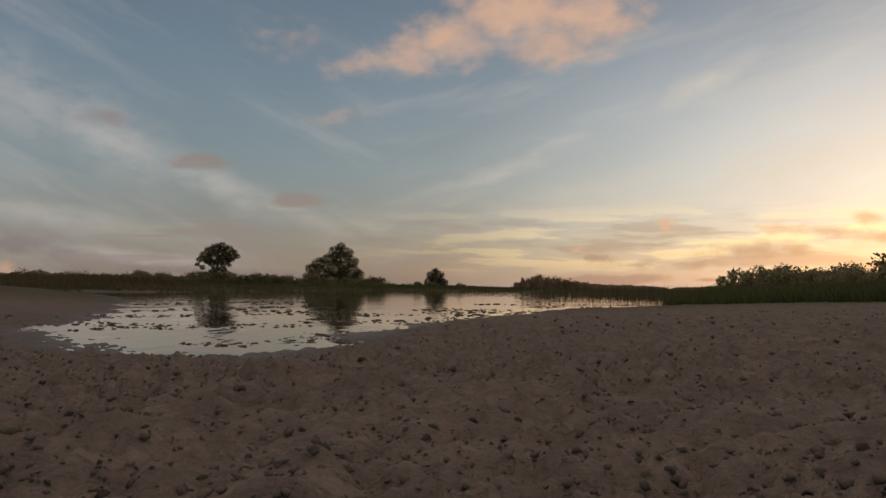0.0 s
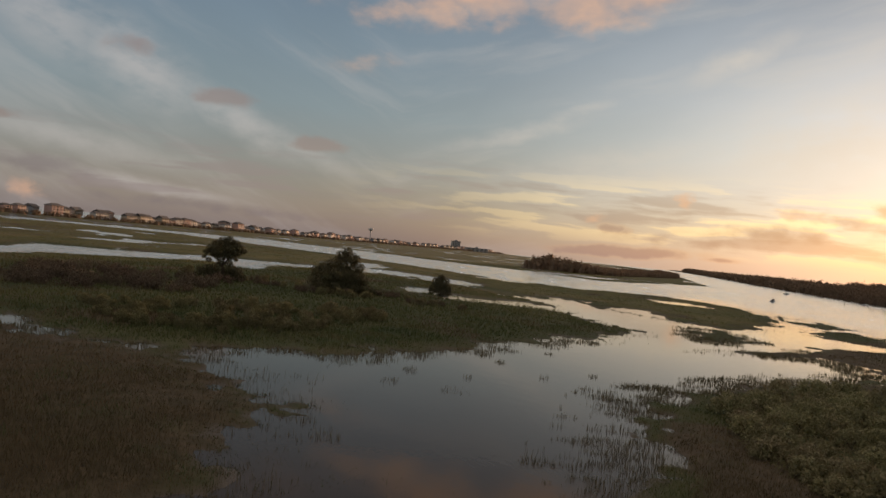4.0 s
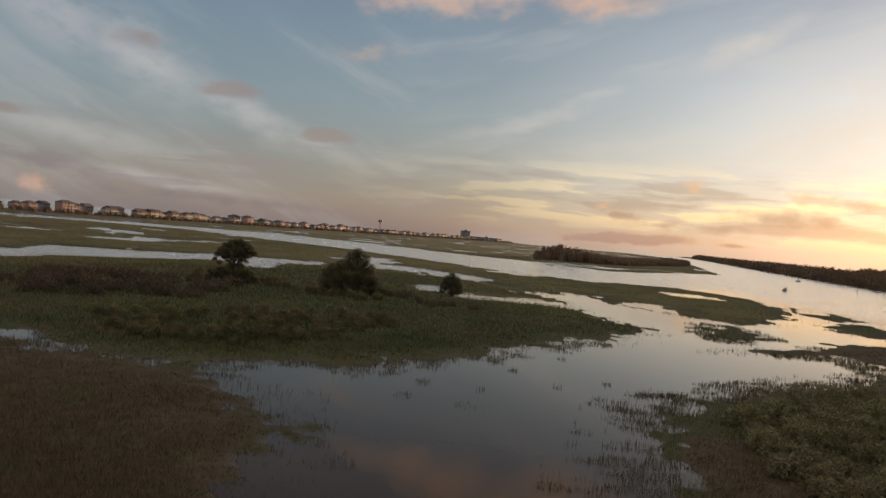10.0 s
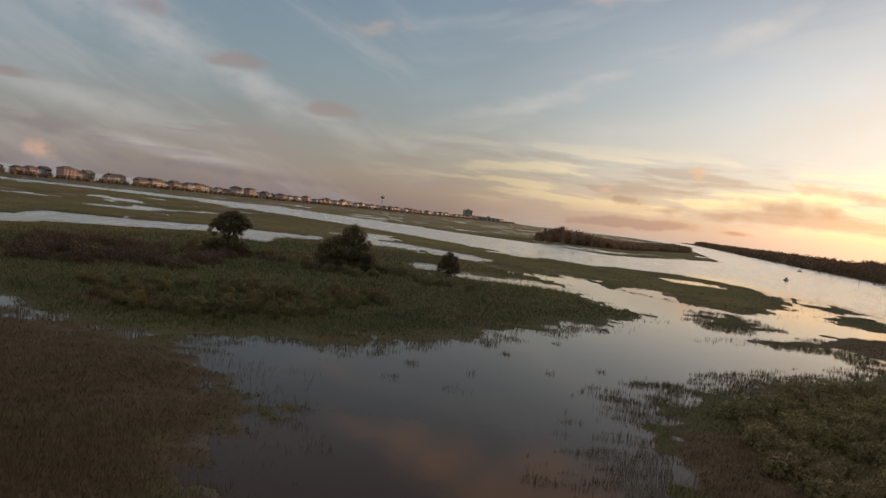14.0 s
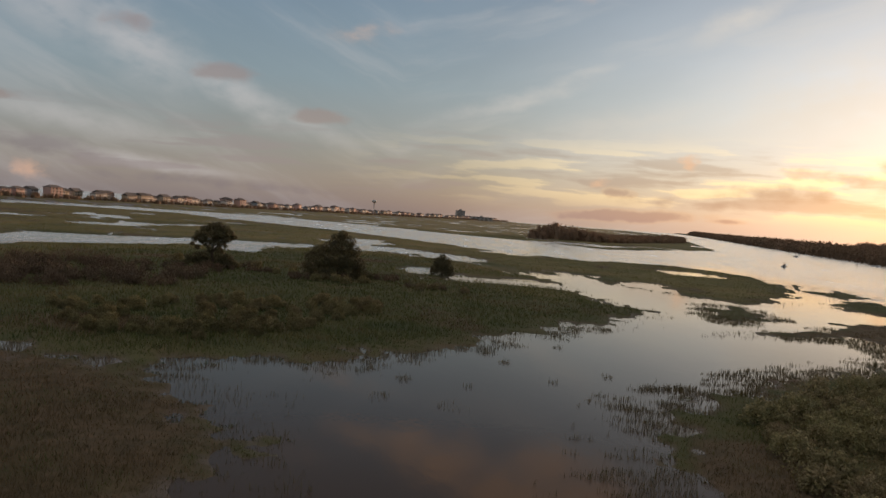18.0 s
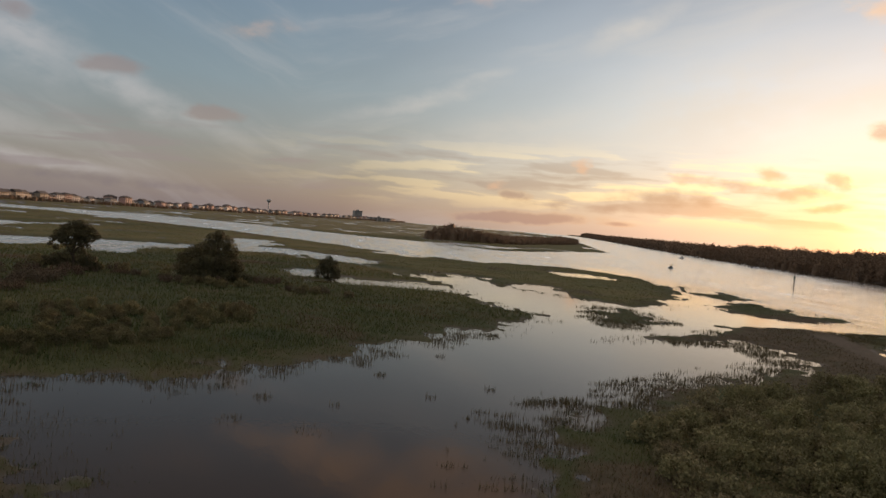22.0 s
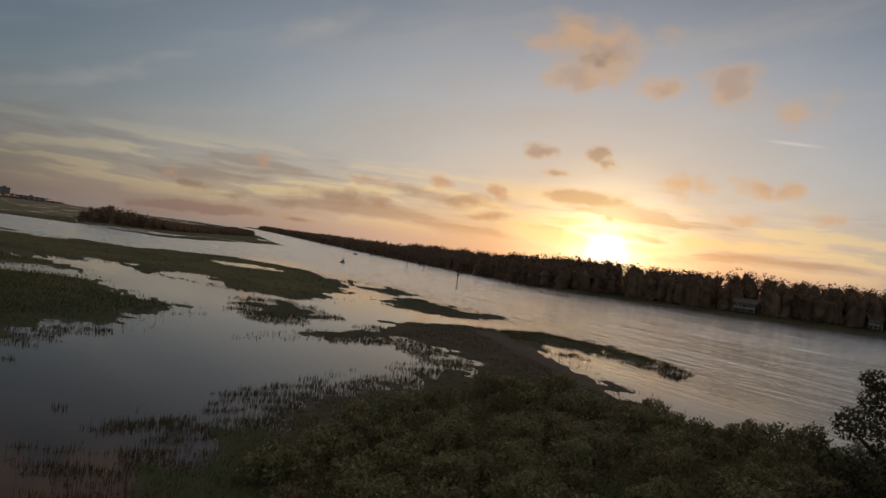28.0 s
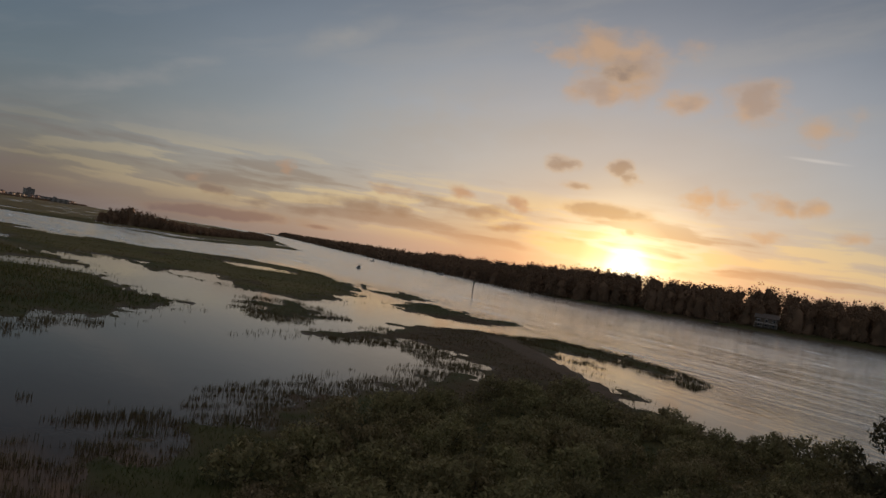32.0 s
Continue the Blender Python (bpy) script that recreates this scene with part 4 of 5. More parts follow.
def sow(count, r0, r1, seed, a0=-72, a1=43):
    g = np.random.default_rng(seed)
    a = np.radians(a0 + (a1 - a0) * g.random(count))
    r = r0 * (r1 / r0) ** g.random(count)
    x, y = -0.7 - np.sin(a) * r, -1.1 + np.cos(a) * r
    return x, y, r, g


gx2, gy2, gr2, gg = sow(850000, 14, 800, 3)
z2, s2, sand2, _ = surface(gx2, gy2)
patch = fbm(gx2 / 9, gy2 / 9, 3, 71)
keep = (s2 > 0.3 + 1.6 * np.log(gg.random(len(gx2)) + 1e-6) * np.maximum(np.clip(gr2 / 40 - 0.3, 0.05, 1), 1.7 * ((gx2 < 0) & (gr2 > 38) & (gr2 < 75))) * (fbm(gx2 / 2.5, gy2 / 2.5, 2, 73) > -0.12)) & (sand2 < 0.16 + 0.12 * gg.random(len(gx2))) & (inside(gx2, gy2, EAST) < 30)
keep &= (gx2 > 0) | (gr2 > 25 + 5 * gg.random(len(gx2)))
keep &= (inside(gx2, gy2, THICKET) < 1.5) | (gg.random(len(gx2)) < 0.12)
gx2, gy2, gr2, z2, s2, patch = gx2[keep], gy2[keep], gr2[keep], z2[keep], s2[keep], patch[keep]
island = np.clip((inside(gx2, gy2, ISLAND) - 1) / 5, 0, 1)
tall = (0.26 + 0.30 * gg.random(len(gx2)) + 0.30 * patch + 0.50 * island) * np.clip(0.55 + s2 / 10, 0.55, 1.15) * np.clip(0.6 + gr2 / 150, 0.6, 1)
brown = browning(gx2, gy2) > gg.random(len(gx2))
cord = ~brown & (sunlit_marsh(gx2, gy2) > gg.random(len(gx2)))
for name, label, mat, ok in (("marsh_grass", "dense dark green high-marsh grass", "grass", ~brown & ~cord), ("cordgrass", "low-marsh grass, yellow-olive from low sunlight put into its colour", "cordgrass", cord),
                             ("brown_marsh_grass", "dull brown grass stands in the marsh", "brown_grass", brown)):
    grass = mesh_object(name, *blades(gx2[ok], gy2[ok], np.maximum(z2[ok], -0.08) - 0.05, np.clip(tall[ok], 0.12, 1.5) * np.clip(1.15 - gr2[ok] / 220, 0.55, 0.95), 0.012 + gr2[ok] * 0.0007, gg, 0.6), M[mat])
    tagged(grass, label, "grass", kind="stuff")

# reeds standing in the shallows
rx, ry, rr, rg = sow(240000, 16, 380, 5)
fx, fy = rg.uniform(4, 80, 190000), rg.uniform(30, 156, 190000)
fk = inside(fx, fy, FRINGE) > 0
qx, qy = np.concatenate([rg.uniform(99, 126, 34000), rg.uniform(50, 76, 14000)]), np.concatenate([rg.uniform(120, 182, 34000), rg.uniform(158, 200, 14000)])
ox, oy = rg.uniform(-50, 42, 90000), rg.uniform(82, 140, 90000)
rx, ry = np.concatenate([rx, fx[fk], qx, ox]), np.concatenate([ry, fy[fk], qy, oy])
rr = np.hypot(rx, ry)
z3, s3, sand3, _ = surface(rx, ry)
cl = 0.7 * fbm(rx / 2.0, ry / 1.4, 3, 81) + 0.6 * fbm(rx / 14, ry / 14, 2, 85) + rg.uniform(-0.12, 0.12, len(rx))
fringe = inside(rx, ry, FRINGE) > 0
keep = (s3 < 0.6) & (s3 > -5.0) & (cl + 0.25 * rg.random(len(rx)) > 0.12 - 0.07 * s3) & (sand3 < 0.3) & (rr > np.where(rx < 0, 40, 26))
keep |= fringe & (s3 < 0.6) & (s3 > -9) & (fbm(rx / 4.0, ry / 0.9, 3, 83) + 0.4 * cl > -0.16 - 0.07 * s3)
keep |= (np.hypot(rx, ry) > 75) & (ry < 150) & (rx < 45) & (s3 < 0.5) & (s3 > -9) & (fbm(rx / 4.5, ry / 1.3, 3, 87) > 0.16 - 0.035 * s3)
keep |= (inside(rx, ry, SPUR) > 0.5) & (cl > -0.22) | (inside(rx, ry, ISLET) > -3) & (cl > 0.05)
keep |= (inside(rx, ry, ARM) > 0) & (s3 < 0.6) & (cl > -0.12)
keep |= ((inside(rx, ry, TIP) > 0) | (inside(rx, ry, LEFT_WET) > 0) & (rr > 38)) & (s3 < 0.6) & (cl > 0.10)
for tx, ty, tr in ((-2.7, 81.5, 1.1), (3.6, 79.3, 1.4), (-1.0, 89.8, 0.9), (5.1, 88.1, 0.5), (9.8, 102.9, 0.7), (14, 93.3, 0.5), (20.5, 98.4, 0.6), (-5.9, 56.3, 1.2)):
    keep |= (np.hypot(rx - tx, (ry - ty) * 0.7) < tr) & (rg.random(len(rx)) < 0.9)
rx, ry, rr, z3 = rx[keep], ry[keep], rr[keep], z3[keep]
reeds = mesh_object("reeds", *blades(rx, ry, np.full(len(rx), -0.06), 0.2 + 0.45 * rg.random(len(rx)) ** 1.5, 0.010 + rr * 0.0005, rg, 0.16), M["reed"])
tagged(reeds, "dark thin reeds standing in shallow water", "reeds", kind="stuff")


# ---- shrubs ----
def shrub(mat, seed, tall=1.5, wide=1.2, count=1350):
    """A rounded mound of leafy sprays on a few stems."""
    g = np.random.default_rng(seed)
    base = new("shrub")
    clumps = [(0, 0, tall * 0.72, wide * 0.42)]
    for k in range(9):
        a, d = k * 2.4 + g.random(), wide * (0.35 + 0.5 * g.random())
        h = tall * (1.0 - 0.55 * (d / wide) ** 2) * g.uniform(0.75, 1.05)
        tip = (math.cos(a) * d, math.sin(a) * d, h)
        clumps.append((tip[0], tip[1], h * 0.80, wide * g.uniform(0.20, 0.34)))
        clumps.append((tip[0] * 1.05, tip[1] * 1.05, h * 0.36, wide * 0.30))
        if k < 3:
            part("stem", *tube([(0, 0, 0), (tip[0] * 0.4, tip[1] * 0.4, h * 0.5), tip], (0.03, 0.022, 0.008), 4), M["bark"], base)
    part("foliage", *leaves(clumps, count, 0.095 if mat == "leaf" else 0.075, g, 0.85, 0.35), M[mat], base)
    return base


SHRUBS = [shrub("leaf", 100 + i, 1.35 + 0.22 * i, 1.15 + 0.15 * i) for i in range(4)] + [shrub("russet", 110, 1.2, 1.7, 1700)] + [shrub("low_leaf", 120 + i, 1.3 + 0.3 * i, 1.25, 1700) for i in range(2)]
used = set()


def plant(kind, x, y, scale, turn, label, group):
    m = pose(x, y, max(height_at(x, y), 0) - 0.03, 0, 0, turn) @ Matrix.Diagonal((scale, scale, scale, 1))
    if kind in used:
        ob = copy_thing(SHRUBS[kind], m)
        ob.scale = (scale, scale, scale)
    else:
        used.add(kind)
        ob = SHRUBS[kind]
        ob.matrix_world = m
    return tagged(ob, label, "shrub", group)


g = np.random.default_rng(17)
BUSHY = [(-52, 121), (-30, 138), (-22, 148), (-8, 153), (-5, 120), (-16, 108), (-26, 101), (-36, 100)]   # bushes on the island's near side
RUSSET = [(-93, 186), (-72, 201), (-46, 188), (-46, 150), (-64, 136), (-80, 150)]
BACK_ROW = [(-58, 204), (-66, 214), (-14, 204), (14, 186), (12, 176), (-12, 176), (-30, 186), (-48, 196)]


def grow_in(outline, count, apart, scales, kinds, label, group, gap=-0.3):
    """Bushes spread over an outline in plan, thinned where the ground lies open."""
    q, put = np.array(outline), []
    for _ in range(8000):
        if len(put) >= count:
            break
        x, y = g.uniform(q[:, 0].min(), q[:, 0].max()), g.uniform(q[:, 1].min(), q[:, 1].max())
        px, py = np.array([x]), np.array([y])
        if inside(px, py, outline)[0] < 0 or vnoise(px / 7, py / 7, 91)[0] < gap or any((x - u) ** 2 + (y - w) ** 2 < apart ** 2 for u, w in put):
            continue
        put.append((x, y))
        plant(int(g.choice(kinds)), x, y, g.uniform(*scales), g.uniform(0, 360), label, group)


grow_in(THICKET, 215, 2.3, (0.95, 1.75), (0, 1, 2, 3), "leafy green marsh shrub in a low thicket", "thicket shrubs", -0.34)
grow_in(BUSHY, 85, 2.0, (0.75, 1.35), (5, 6, 5, 6), "pale green shrub rising above marsh grass", "island shrubs", -0.2)
grow_in(RUSSET, 42, 4.0, (1.3, 2.0), (4,), "russet dying shrub among marsh grass", "russet shrubs", -0.25)
grow_in(BACK_ROW, 40, 3.0, (0.8, 1.5), (4, 5, 6), "dull green shrub among the island trees", "island shrubs", -0.1)


# ---- far woods ----
def wood(name, label, spots, seed, per=150, leaf=0.7):
    """Standing trees with uneven rounded crowns, each of many leaf tufts on a bare stem."""
    g = np.random.default_rng(seed)
    vs = []
    base = surface(np.array([q[0] for q in spots], float), np.array([q[1] for q in spots], float))[0]
    for (x, y, h, r), z in zip(spots, base):
        if g.random() < 0.07:
            h *= g.uniform(1.06, 1.16)
        lean = g.normal(size=2) * 0.15 * r
        cl = []
        for q, wide in ((0.02, 1.2), (0.07, 1.2), (0.14, 1.0), (0.26, 0.95), (0.42, 1.0), (0.56, 0.95), (0.68, 0.85), (0.78, 0.7), (0.86, 0.5)):
            for _ in range(2 if q > 0.5 else 1):
                cl.append((x + lean[0] + g.normal() * r * 0.38, y + lean[1] + g.normal() * r * 0.38, z + h * q * g.uniform(0.94, 1.05), r * wide * g.uniform(0.55, 0.85)))
        vs.append(leaves(cl, per, leaf, g, 0.8, 0.5))
        steps = np.linspace(0, 0.80, 7)
        cv, cf = tube([(x + lean[0] * q, y + lean[1] * q, z + h * q) for q in steps], r * np.array((0.95, 1.0, 0.95, 0.9, 0.85, 0.7, 0.2)) * g.uniform(0.5, 0.68), 8)
        vs.append((cv + g.normal(size=cv.shape) * r * 0.12, cf))
        vs.append(tube([(x, y, z), (x + g.normal() * 0.3, y, z + h * 0.8)], (0.25, 0.08), 4))
    v, f = joined(vs)
    return tagged(mesh_object(name, v, f, M["hazed_far_leaf"]), label, "woods", kind="stuff")


g = np.random.default_rng(23)


def along(line, step, depth, side=1):
    for (ax, ay), (bx, by) in zip(line, line[1:]):
        d = math.hypot(bx - ax, by - ay)
        for k in range(max(1, int(d / step))):
            t = (k + g.random()) / max(1, int(d / step))
            for row in range(depth):
                nx, ny = side * (by - ay) / d, -side * (bx - ax) / d
                off = -7 + row * 8.5 + g.uniform(-3, 3)
                yield ax + (bx - ax) * t + nx * off, ay + (by - ay) * t + ny * off, row


bank = [(1112, 3673), (836, 2528), (555, 1431), (425, 904), (359, 590), (336, 462), (371, 424), (408, 370), (458, 315), (560, 188), (734, -89), (640, -500)]
near_bank = [(x, y, (15.5 + 9.5 * min(1, max(0, 620 - y) / 320)) * (0.74 + 0.07 * row) * g.uniform(0.88, 1.08), g.uniform(4.5, 6.5), row) for x, y, row in along(bank[3:10], 5.5, 5, -1)]
far_bank = [(x, y, 15.5 * (0.8 + 0.1 * row) * g.uniform(0.9, 1.1), g.uniform(7, 9)) for x, y, row in along(bank[:4], 13, 3, -1)] + \
           [(x, y, 24 * g.uniform(0.9, 1.1), g.uniform(8, 10)) for x, y, row in along(bank[9:], 16, 2, -1)]
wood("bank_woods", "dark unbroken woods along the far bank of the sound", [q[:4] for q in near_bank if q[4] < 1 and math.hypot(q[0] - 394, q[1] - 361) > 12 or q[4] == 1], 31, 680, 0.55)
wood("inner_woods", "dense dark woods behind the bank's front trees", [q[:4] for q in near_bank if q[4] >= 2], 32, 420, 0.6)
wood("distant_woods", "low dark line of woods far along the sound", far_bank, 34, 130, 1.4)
ham = [(90, 800), (114, 778), (140, 780), (165, 800), (235, 950), (318, 1120), (430, 1500)]
wood("hammock_woods", "dark dome of trees on a marsh hammock",
     [(x, y, (7.0 + 9.5 * math.exp(-((x - 114) / 30) ** 2)) * g.uniform(0.78, 1.12) * (0.74 + 0.1 * row), g.uniform(3.6, 5.4)) for x, y, row in along(ham[::-1], 7.0, 4)], 33, 360, 0.55)


# ---- sand clods, undergrowth, mud lumps ----
cx, cy, cr, cg = sow(9000, 0.40, 7.0, 41, -38, 34)
cz, cs, csand, _ = surface(cx, cy)
ok = cs > 0.12
cx, cy, cz, cr = cx[ok], cy[ok], cz[ok], cr[ok]
phi = (1 + 5 ** 0.5) / 2
ico = np.array([(-1, phi, 0), (1, phi, 0), (-1, -phi, 0), (1, -phi, 0), (0, -1, phi), (0, 1, phi), (0, -1, -phi), (0, 1, -phi), (phi, 0, -1), (phi, 0, 1), (-phi, 0, -1), (-phi, 0, 1)]) / 1.9
tri = np.array([(0, 11, 5), (0, 5, 1), (0, 1, 7), (0, 7, 10), (0, 10, 11), (1, 5, 9), (5, 11, 4), (11, 10, 2), (10, 7, 6), (7, 1, 8),
                (3, 9, 4), (3, 4, 2), (3, 2, 6), (3, 6, 8), (3, 8, 9), (4, 9, 5), (2, 4, 11), (6, 2, 10), (8, 6, 7), (9, 8, 1)])
size = (0.0012 + 0.0028 * cg.random(len(cx)) ** 4) * (1 + cr * 0.25)
shape = ico[None] * (1 + 0.5 * cg.normal(size=(len(cx), 12, 1))) * size[:, None, None] * np.array([1.1, 1.1, 0.9])
cv = shape + np.stack([cx, cy, cz + size * 0.05], 1)[:, None]
cf = (tri[None] + (np.arange(len(cx)) * 12)[:, None, None]).reshape(-1, 3)
tagged(mesh_object("sand_clods", cv.reshape(-1, 3), cf, M["clod"]), "crumbly brown clods strewn over the sand", "clods", kind="stuff")

ux, uy = g.uniform(16, 98, 80000), g.uniform(28, 128, 80000)
hold = (inside(ux, uy, THICKET) > -0.5) & (vnoise(ux / 6, uy / 6, 95) > -0.4)
ux, uy = ux[hold], uy[hold]
uz = surface(ux, uy)[0]
lift = 0.35 + 0.9 * (vnoise(ux / 1.8, uy / 1.8, 97) + 0.5) ** 1.5
uv_, uf = leaves(np.stack([ux, uy, uz + lift * g.random(len(ux)), np.full(len(ux), 0.12)], 1), 130000, 0.11, g)
tagged(mesh_object("undergrowth", uv_, uf, M["low_leaf"]), "low tangled green undergrowth between the shrubs", "undergrowth", kind="stuff")

lx, ly, lr, lg = sow(9000, 1.5, 16, 43, -20, 34)
ls = plan(lx, ly)[0]
ok = (ls < 0.1) & (ls > -0.9 - lr * 0.12) & (fbm(lx / 0.9, ly / 0.9, 3, 45) > 0.02)
lx, ly, lr = lx[ok], ly[ok], lr[ok]
size = 0.0032 * (1 + lr * 0.35) * (0.4 + lg.random(len(lx)) ** 2)
lv = ico[None] * (1 + 0.35 * lg.normal(size=(len(lx), 12, 1))) * size[:, None, None] * np.array([1.9, 1.9, 0.6]) + np.stack([lx, ly, np.zeros(len(lx))], 1)[:, None]
lf = (tri[None] + (np.arange(len(lx)) * 12)[:, None, None]).reshape(-1, 3)
tagged(mesh_object("mud_lumps", lv.reshape(-1, 3), lf, M["clod"]), "wet brown mud lumps breaking the shallow water", "mud", kind="stuff")


# ---- beach houses along the barrier island ----
def house(siding, wide, deep, storeys, hip, seed, plain=False):
    """Beach house on pilings: walls, hip or gable roof, decks with rails, windows with panes."""
    g = np.random.default_rng(seed)
    base = new("beach_house")
    floor, top = 2.6, 2.6 + 2.9 * storeys
    hx, hy = wide / 2, deep / 2
    for i in range(0, 4, 3 if plain else 1):
        for yy in (-hy - 2.2,):
            x = -hx + 0.5 + i * (wide - 1.0) / 3
            part_bm("piling", box_bm(x - 0.18, x + 0.18, yy - 0.18, yy + 0.18, -0.6, floor), M["timber"], base)
    part_bm("garage_wall", box_bm(-hx + 1.5, hx - 1.5, -hy + 1.5, hy - 1.2, -0.4, floor - 0.003), M[siding], base)
    part_bm("wall", box_bm(-hx, hx, -hy, hy, floor, top, 0.05), M[siding], base)
    r = 0.7
    rise = 2.6 if hip else 3.1
    inset = hx * 0.55 if hip else 0.0
    v = [(-hx - r, -hy - r, top), (hx + r, -hy - r, top), (hx + r, hy + r, top), (-hx - r, hy + r, top), (-hx - r + inset, 0, top + rise), (hx + r - inset, 0, top + rise),
         (-hx - r, -hy - r, top - 0.25), (hx + r, -hy - r, top - 0.25), (hx + r, hy + r, top - 0.25), (-hx - r, hy + r, top - 0.25)]
    bm = bmesh.new()
    bv = [bm.verts.new(p) for p in v]
    for f in ((0, 1, 5, 4), (1, 2, 5), (2, 3, 4, 5), (3, 0, 4), (6, 7, 1, 0), (7, 8, 2, 1), (8, 9, 3, 2), (9, 6, 0, 3), (9, 8, 7, 6)):
        bm.faces.new([bv[i] for i in f])
    part_bm("roof", bm, M["roof"], base)
    for k in range(storeys):
        z = floor + 2.9 * k
        part_bm("deck", box_bm(-hx, hx, -hy - 2.6, -hy - 0.004, z - 0.28, z, 0.03), M["trim"], base)
        rail = part_bm("rail", box_bm(-hx, hx, -hy - 2.58, -hy - 2.5, z + 0.9, z + 1.02), M["trim"], base)
        for i in range(0 if plain else 3):
            x = -hx + 0.06 + i * (wide - 0.24) / 2
            part_bm("post", box_bm(x, x + 0.12, -hy - 2.6, -hy - 2.48, z + 0.002, z + (2.62 if i != 1 else 0.9)), M["trim"], rail)
        for i in range(0, 3, 2 if plain else 1):
            x = -hx + wide * (0.2 + 0.3 * i)
            w = 0.9 if i != 1 else 1.3
            frame_ob = part_bm("window", box_bm(x - w - 0.12, x + w + 0.12, -hy - 0.06, -hy - 0.004, z + 0.5, z + 2.35), M["pane" if plain else "trim"], base)
            if not plain:
                part_bm("pane", box_bm(x - w, x + w, -hy - 0.09, -hy - 0.064, z + 0.62, z + 2.23), M["pane"], frame_ob)
    part_bm("porch_roof", box_bm(-hx - 0.3, hx + 0.3, -hy - 2.9, -hy - r - 0.004, top - 0.24, top - 0.05, 0.03), M["roof"], base)
    return base


KINDS = [("siding_rose", 13, 11, 2, True, "rose-pink three-level beach house on pilings, hipped roof"), ("siding_white", 15, 11, 2, True, "white three-level beach house on pilings with stacked decks"),
         ("siding_blue", 12, 12, 2, False, "grey-blue beach house on pilings with gable roof"), ("siding_sand", 14, 10, 2, False, "sand-coloured beach house on pilings with long gable"),
         ("siding_rose", 16, 11, 3, True, "tall rose-pink beach house on pilings with three decks")]
houses = [house(*k[:5], 200 + i, far) for far in (False, True) for i, k in enumerate(KINDS)]
g = np.random.default_rng(61)
a, b_ = np.array([-486.0, 760.0]), np.array([265.0, 3490.0])
run = np.linalg.norm(b_ - a)
turn = math.degrees(math.atan2((b_ - a)[1], (b_ - a)[0]))
spot, first = 0.0, set()
while spot < run * 0.97:
    t = spot / run
    p = a + (b_ - a) * t + np.array([-0.966, 0.258]) * g.uniform(-6, 14)
    k = int(g.choice((0, 1, 1, 1, 2, 3, 4))) + (5 if t > 0.25 else 0)
    s_ = g.uniform(0.80, 1.10)
    m = pose(p[0], p[1], height_at(p[0], p[1]) + 0.2, 0, 0, turn - 180 + g.uniform(-8, 8) + 180) @ Matrix.Diagonal((s_, s_, s_, 1))
    if k in first:
        ob = copy_thing(houses[k], m)
        ob.scale = (s_, s_, s_)
    else:
        first.add(k)
        ob = houses[k]
        ob.matrix_world = m
    tagged(ob, KINDS[k % 5][5], "house", "beach houses")
    spot += g.uniform(13, 20) * (1 + 0.3 * t)
for k in set(range(10)) - first:
    for o in (*houses[k].children_recursive, houses[k]):
        bpy.data.objects.remove(o)
scrub = []
for k in range(520):
    t = k / 520
    p = a + (b_ - a) * t
    scrub.append((p[0] + 19 + g.uniform(-7, 7), p[1] - 6 + g.uniform(-6, 6), g.uniform(2.6, 6.2), g.uniform(2.6, 4.8)))
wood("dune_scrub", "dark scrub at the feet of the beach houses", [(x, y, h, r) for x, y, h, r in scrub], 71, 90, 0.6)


# ---- water tower and tall blocks far along the beach ----
def revolve(profile, sides=18):
    v, f = [], []
    for r, z in profile:
        an = np.arange(sides) * 2 * PI / sides
        v.append(np.stack([np.cos(an) * r, np.sin(an) * r, np.full(sides, z)], 1))
    for i in range(len(profile) - 1):
        for k in range(sides):
            f.append((i * sides + k, i * sides + (k + 1) % sides, (i + 1) * sides + (k + 1) % sides, (i + 1) * sides + k))
    return np.concatenate(v), np.array(f)


tower = new("water_tower")
tower.location = (-150, 1930, 0.5)
part("tank", *revolve([(0.1, 36.5), (3.2, 36), (5.0, 34.4), (5.4, 32.6), (4.6, 30.6), (2.0, 29.2), (1.2, 28.6)]), M["steel"], tower, "pale bulbous steel tank", True)
part("column", *revolve([(1.2, 28.6), (1.0, 20), (1.1, 6), (1.9, 0)], 12), M["steel"], tower, "", True)
part("catwalk", *revolve([(5.42, 32.4), (6.0, 32.4), (6.0, 32.65), (5.42, 32.65)], 18), M["steel"], tower)
tagged(tower, "pale steel water tower rising above beach houses", "water tower")


def block(x, y, wide, tall, floors, label):
    base = new("apartment_block")
    base.location = (x, y, 1.0)
    base.rotation_euler = (0, 0, radians(20))
    part_bm("wall", box_bm(-wide / 2, wide / 2, -9, 9, -1, tall, 0.1), M["concrete"], base)
    part_bm("roof", box_bm(-wide / 2 - 0.5, wide / 2 + 0.5, -9.5, 9.5, tall, tall + 1.0, 0.1), M["roof"], base)
    part_bm("stair_tower", box_bm(-4, 4, -4, 4, tall + 1.0, tall + 5.0, 0.1), M["concrete"], base)
    for k in range(floors):
        z = tall * (k + 0.35) / floors
        for i in range(5):
            xx = -wide / 2 + wide * (i + 0.5) / 5
            part_bm("window", box_bm(xx - wide * 0.06, xx + wide * 0.06, -9.2, -9.004, z, z + 1.8), M["pane"], base)
    return tagged(base, label, "apartment block")


block(72, 2860, 28, 30, 8, "pale apartment block beside the far beach")
block(150, 2960, 80, 13, 3, "long low pale block far along the beach")

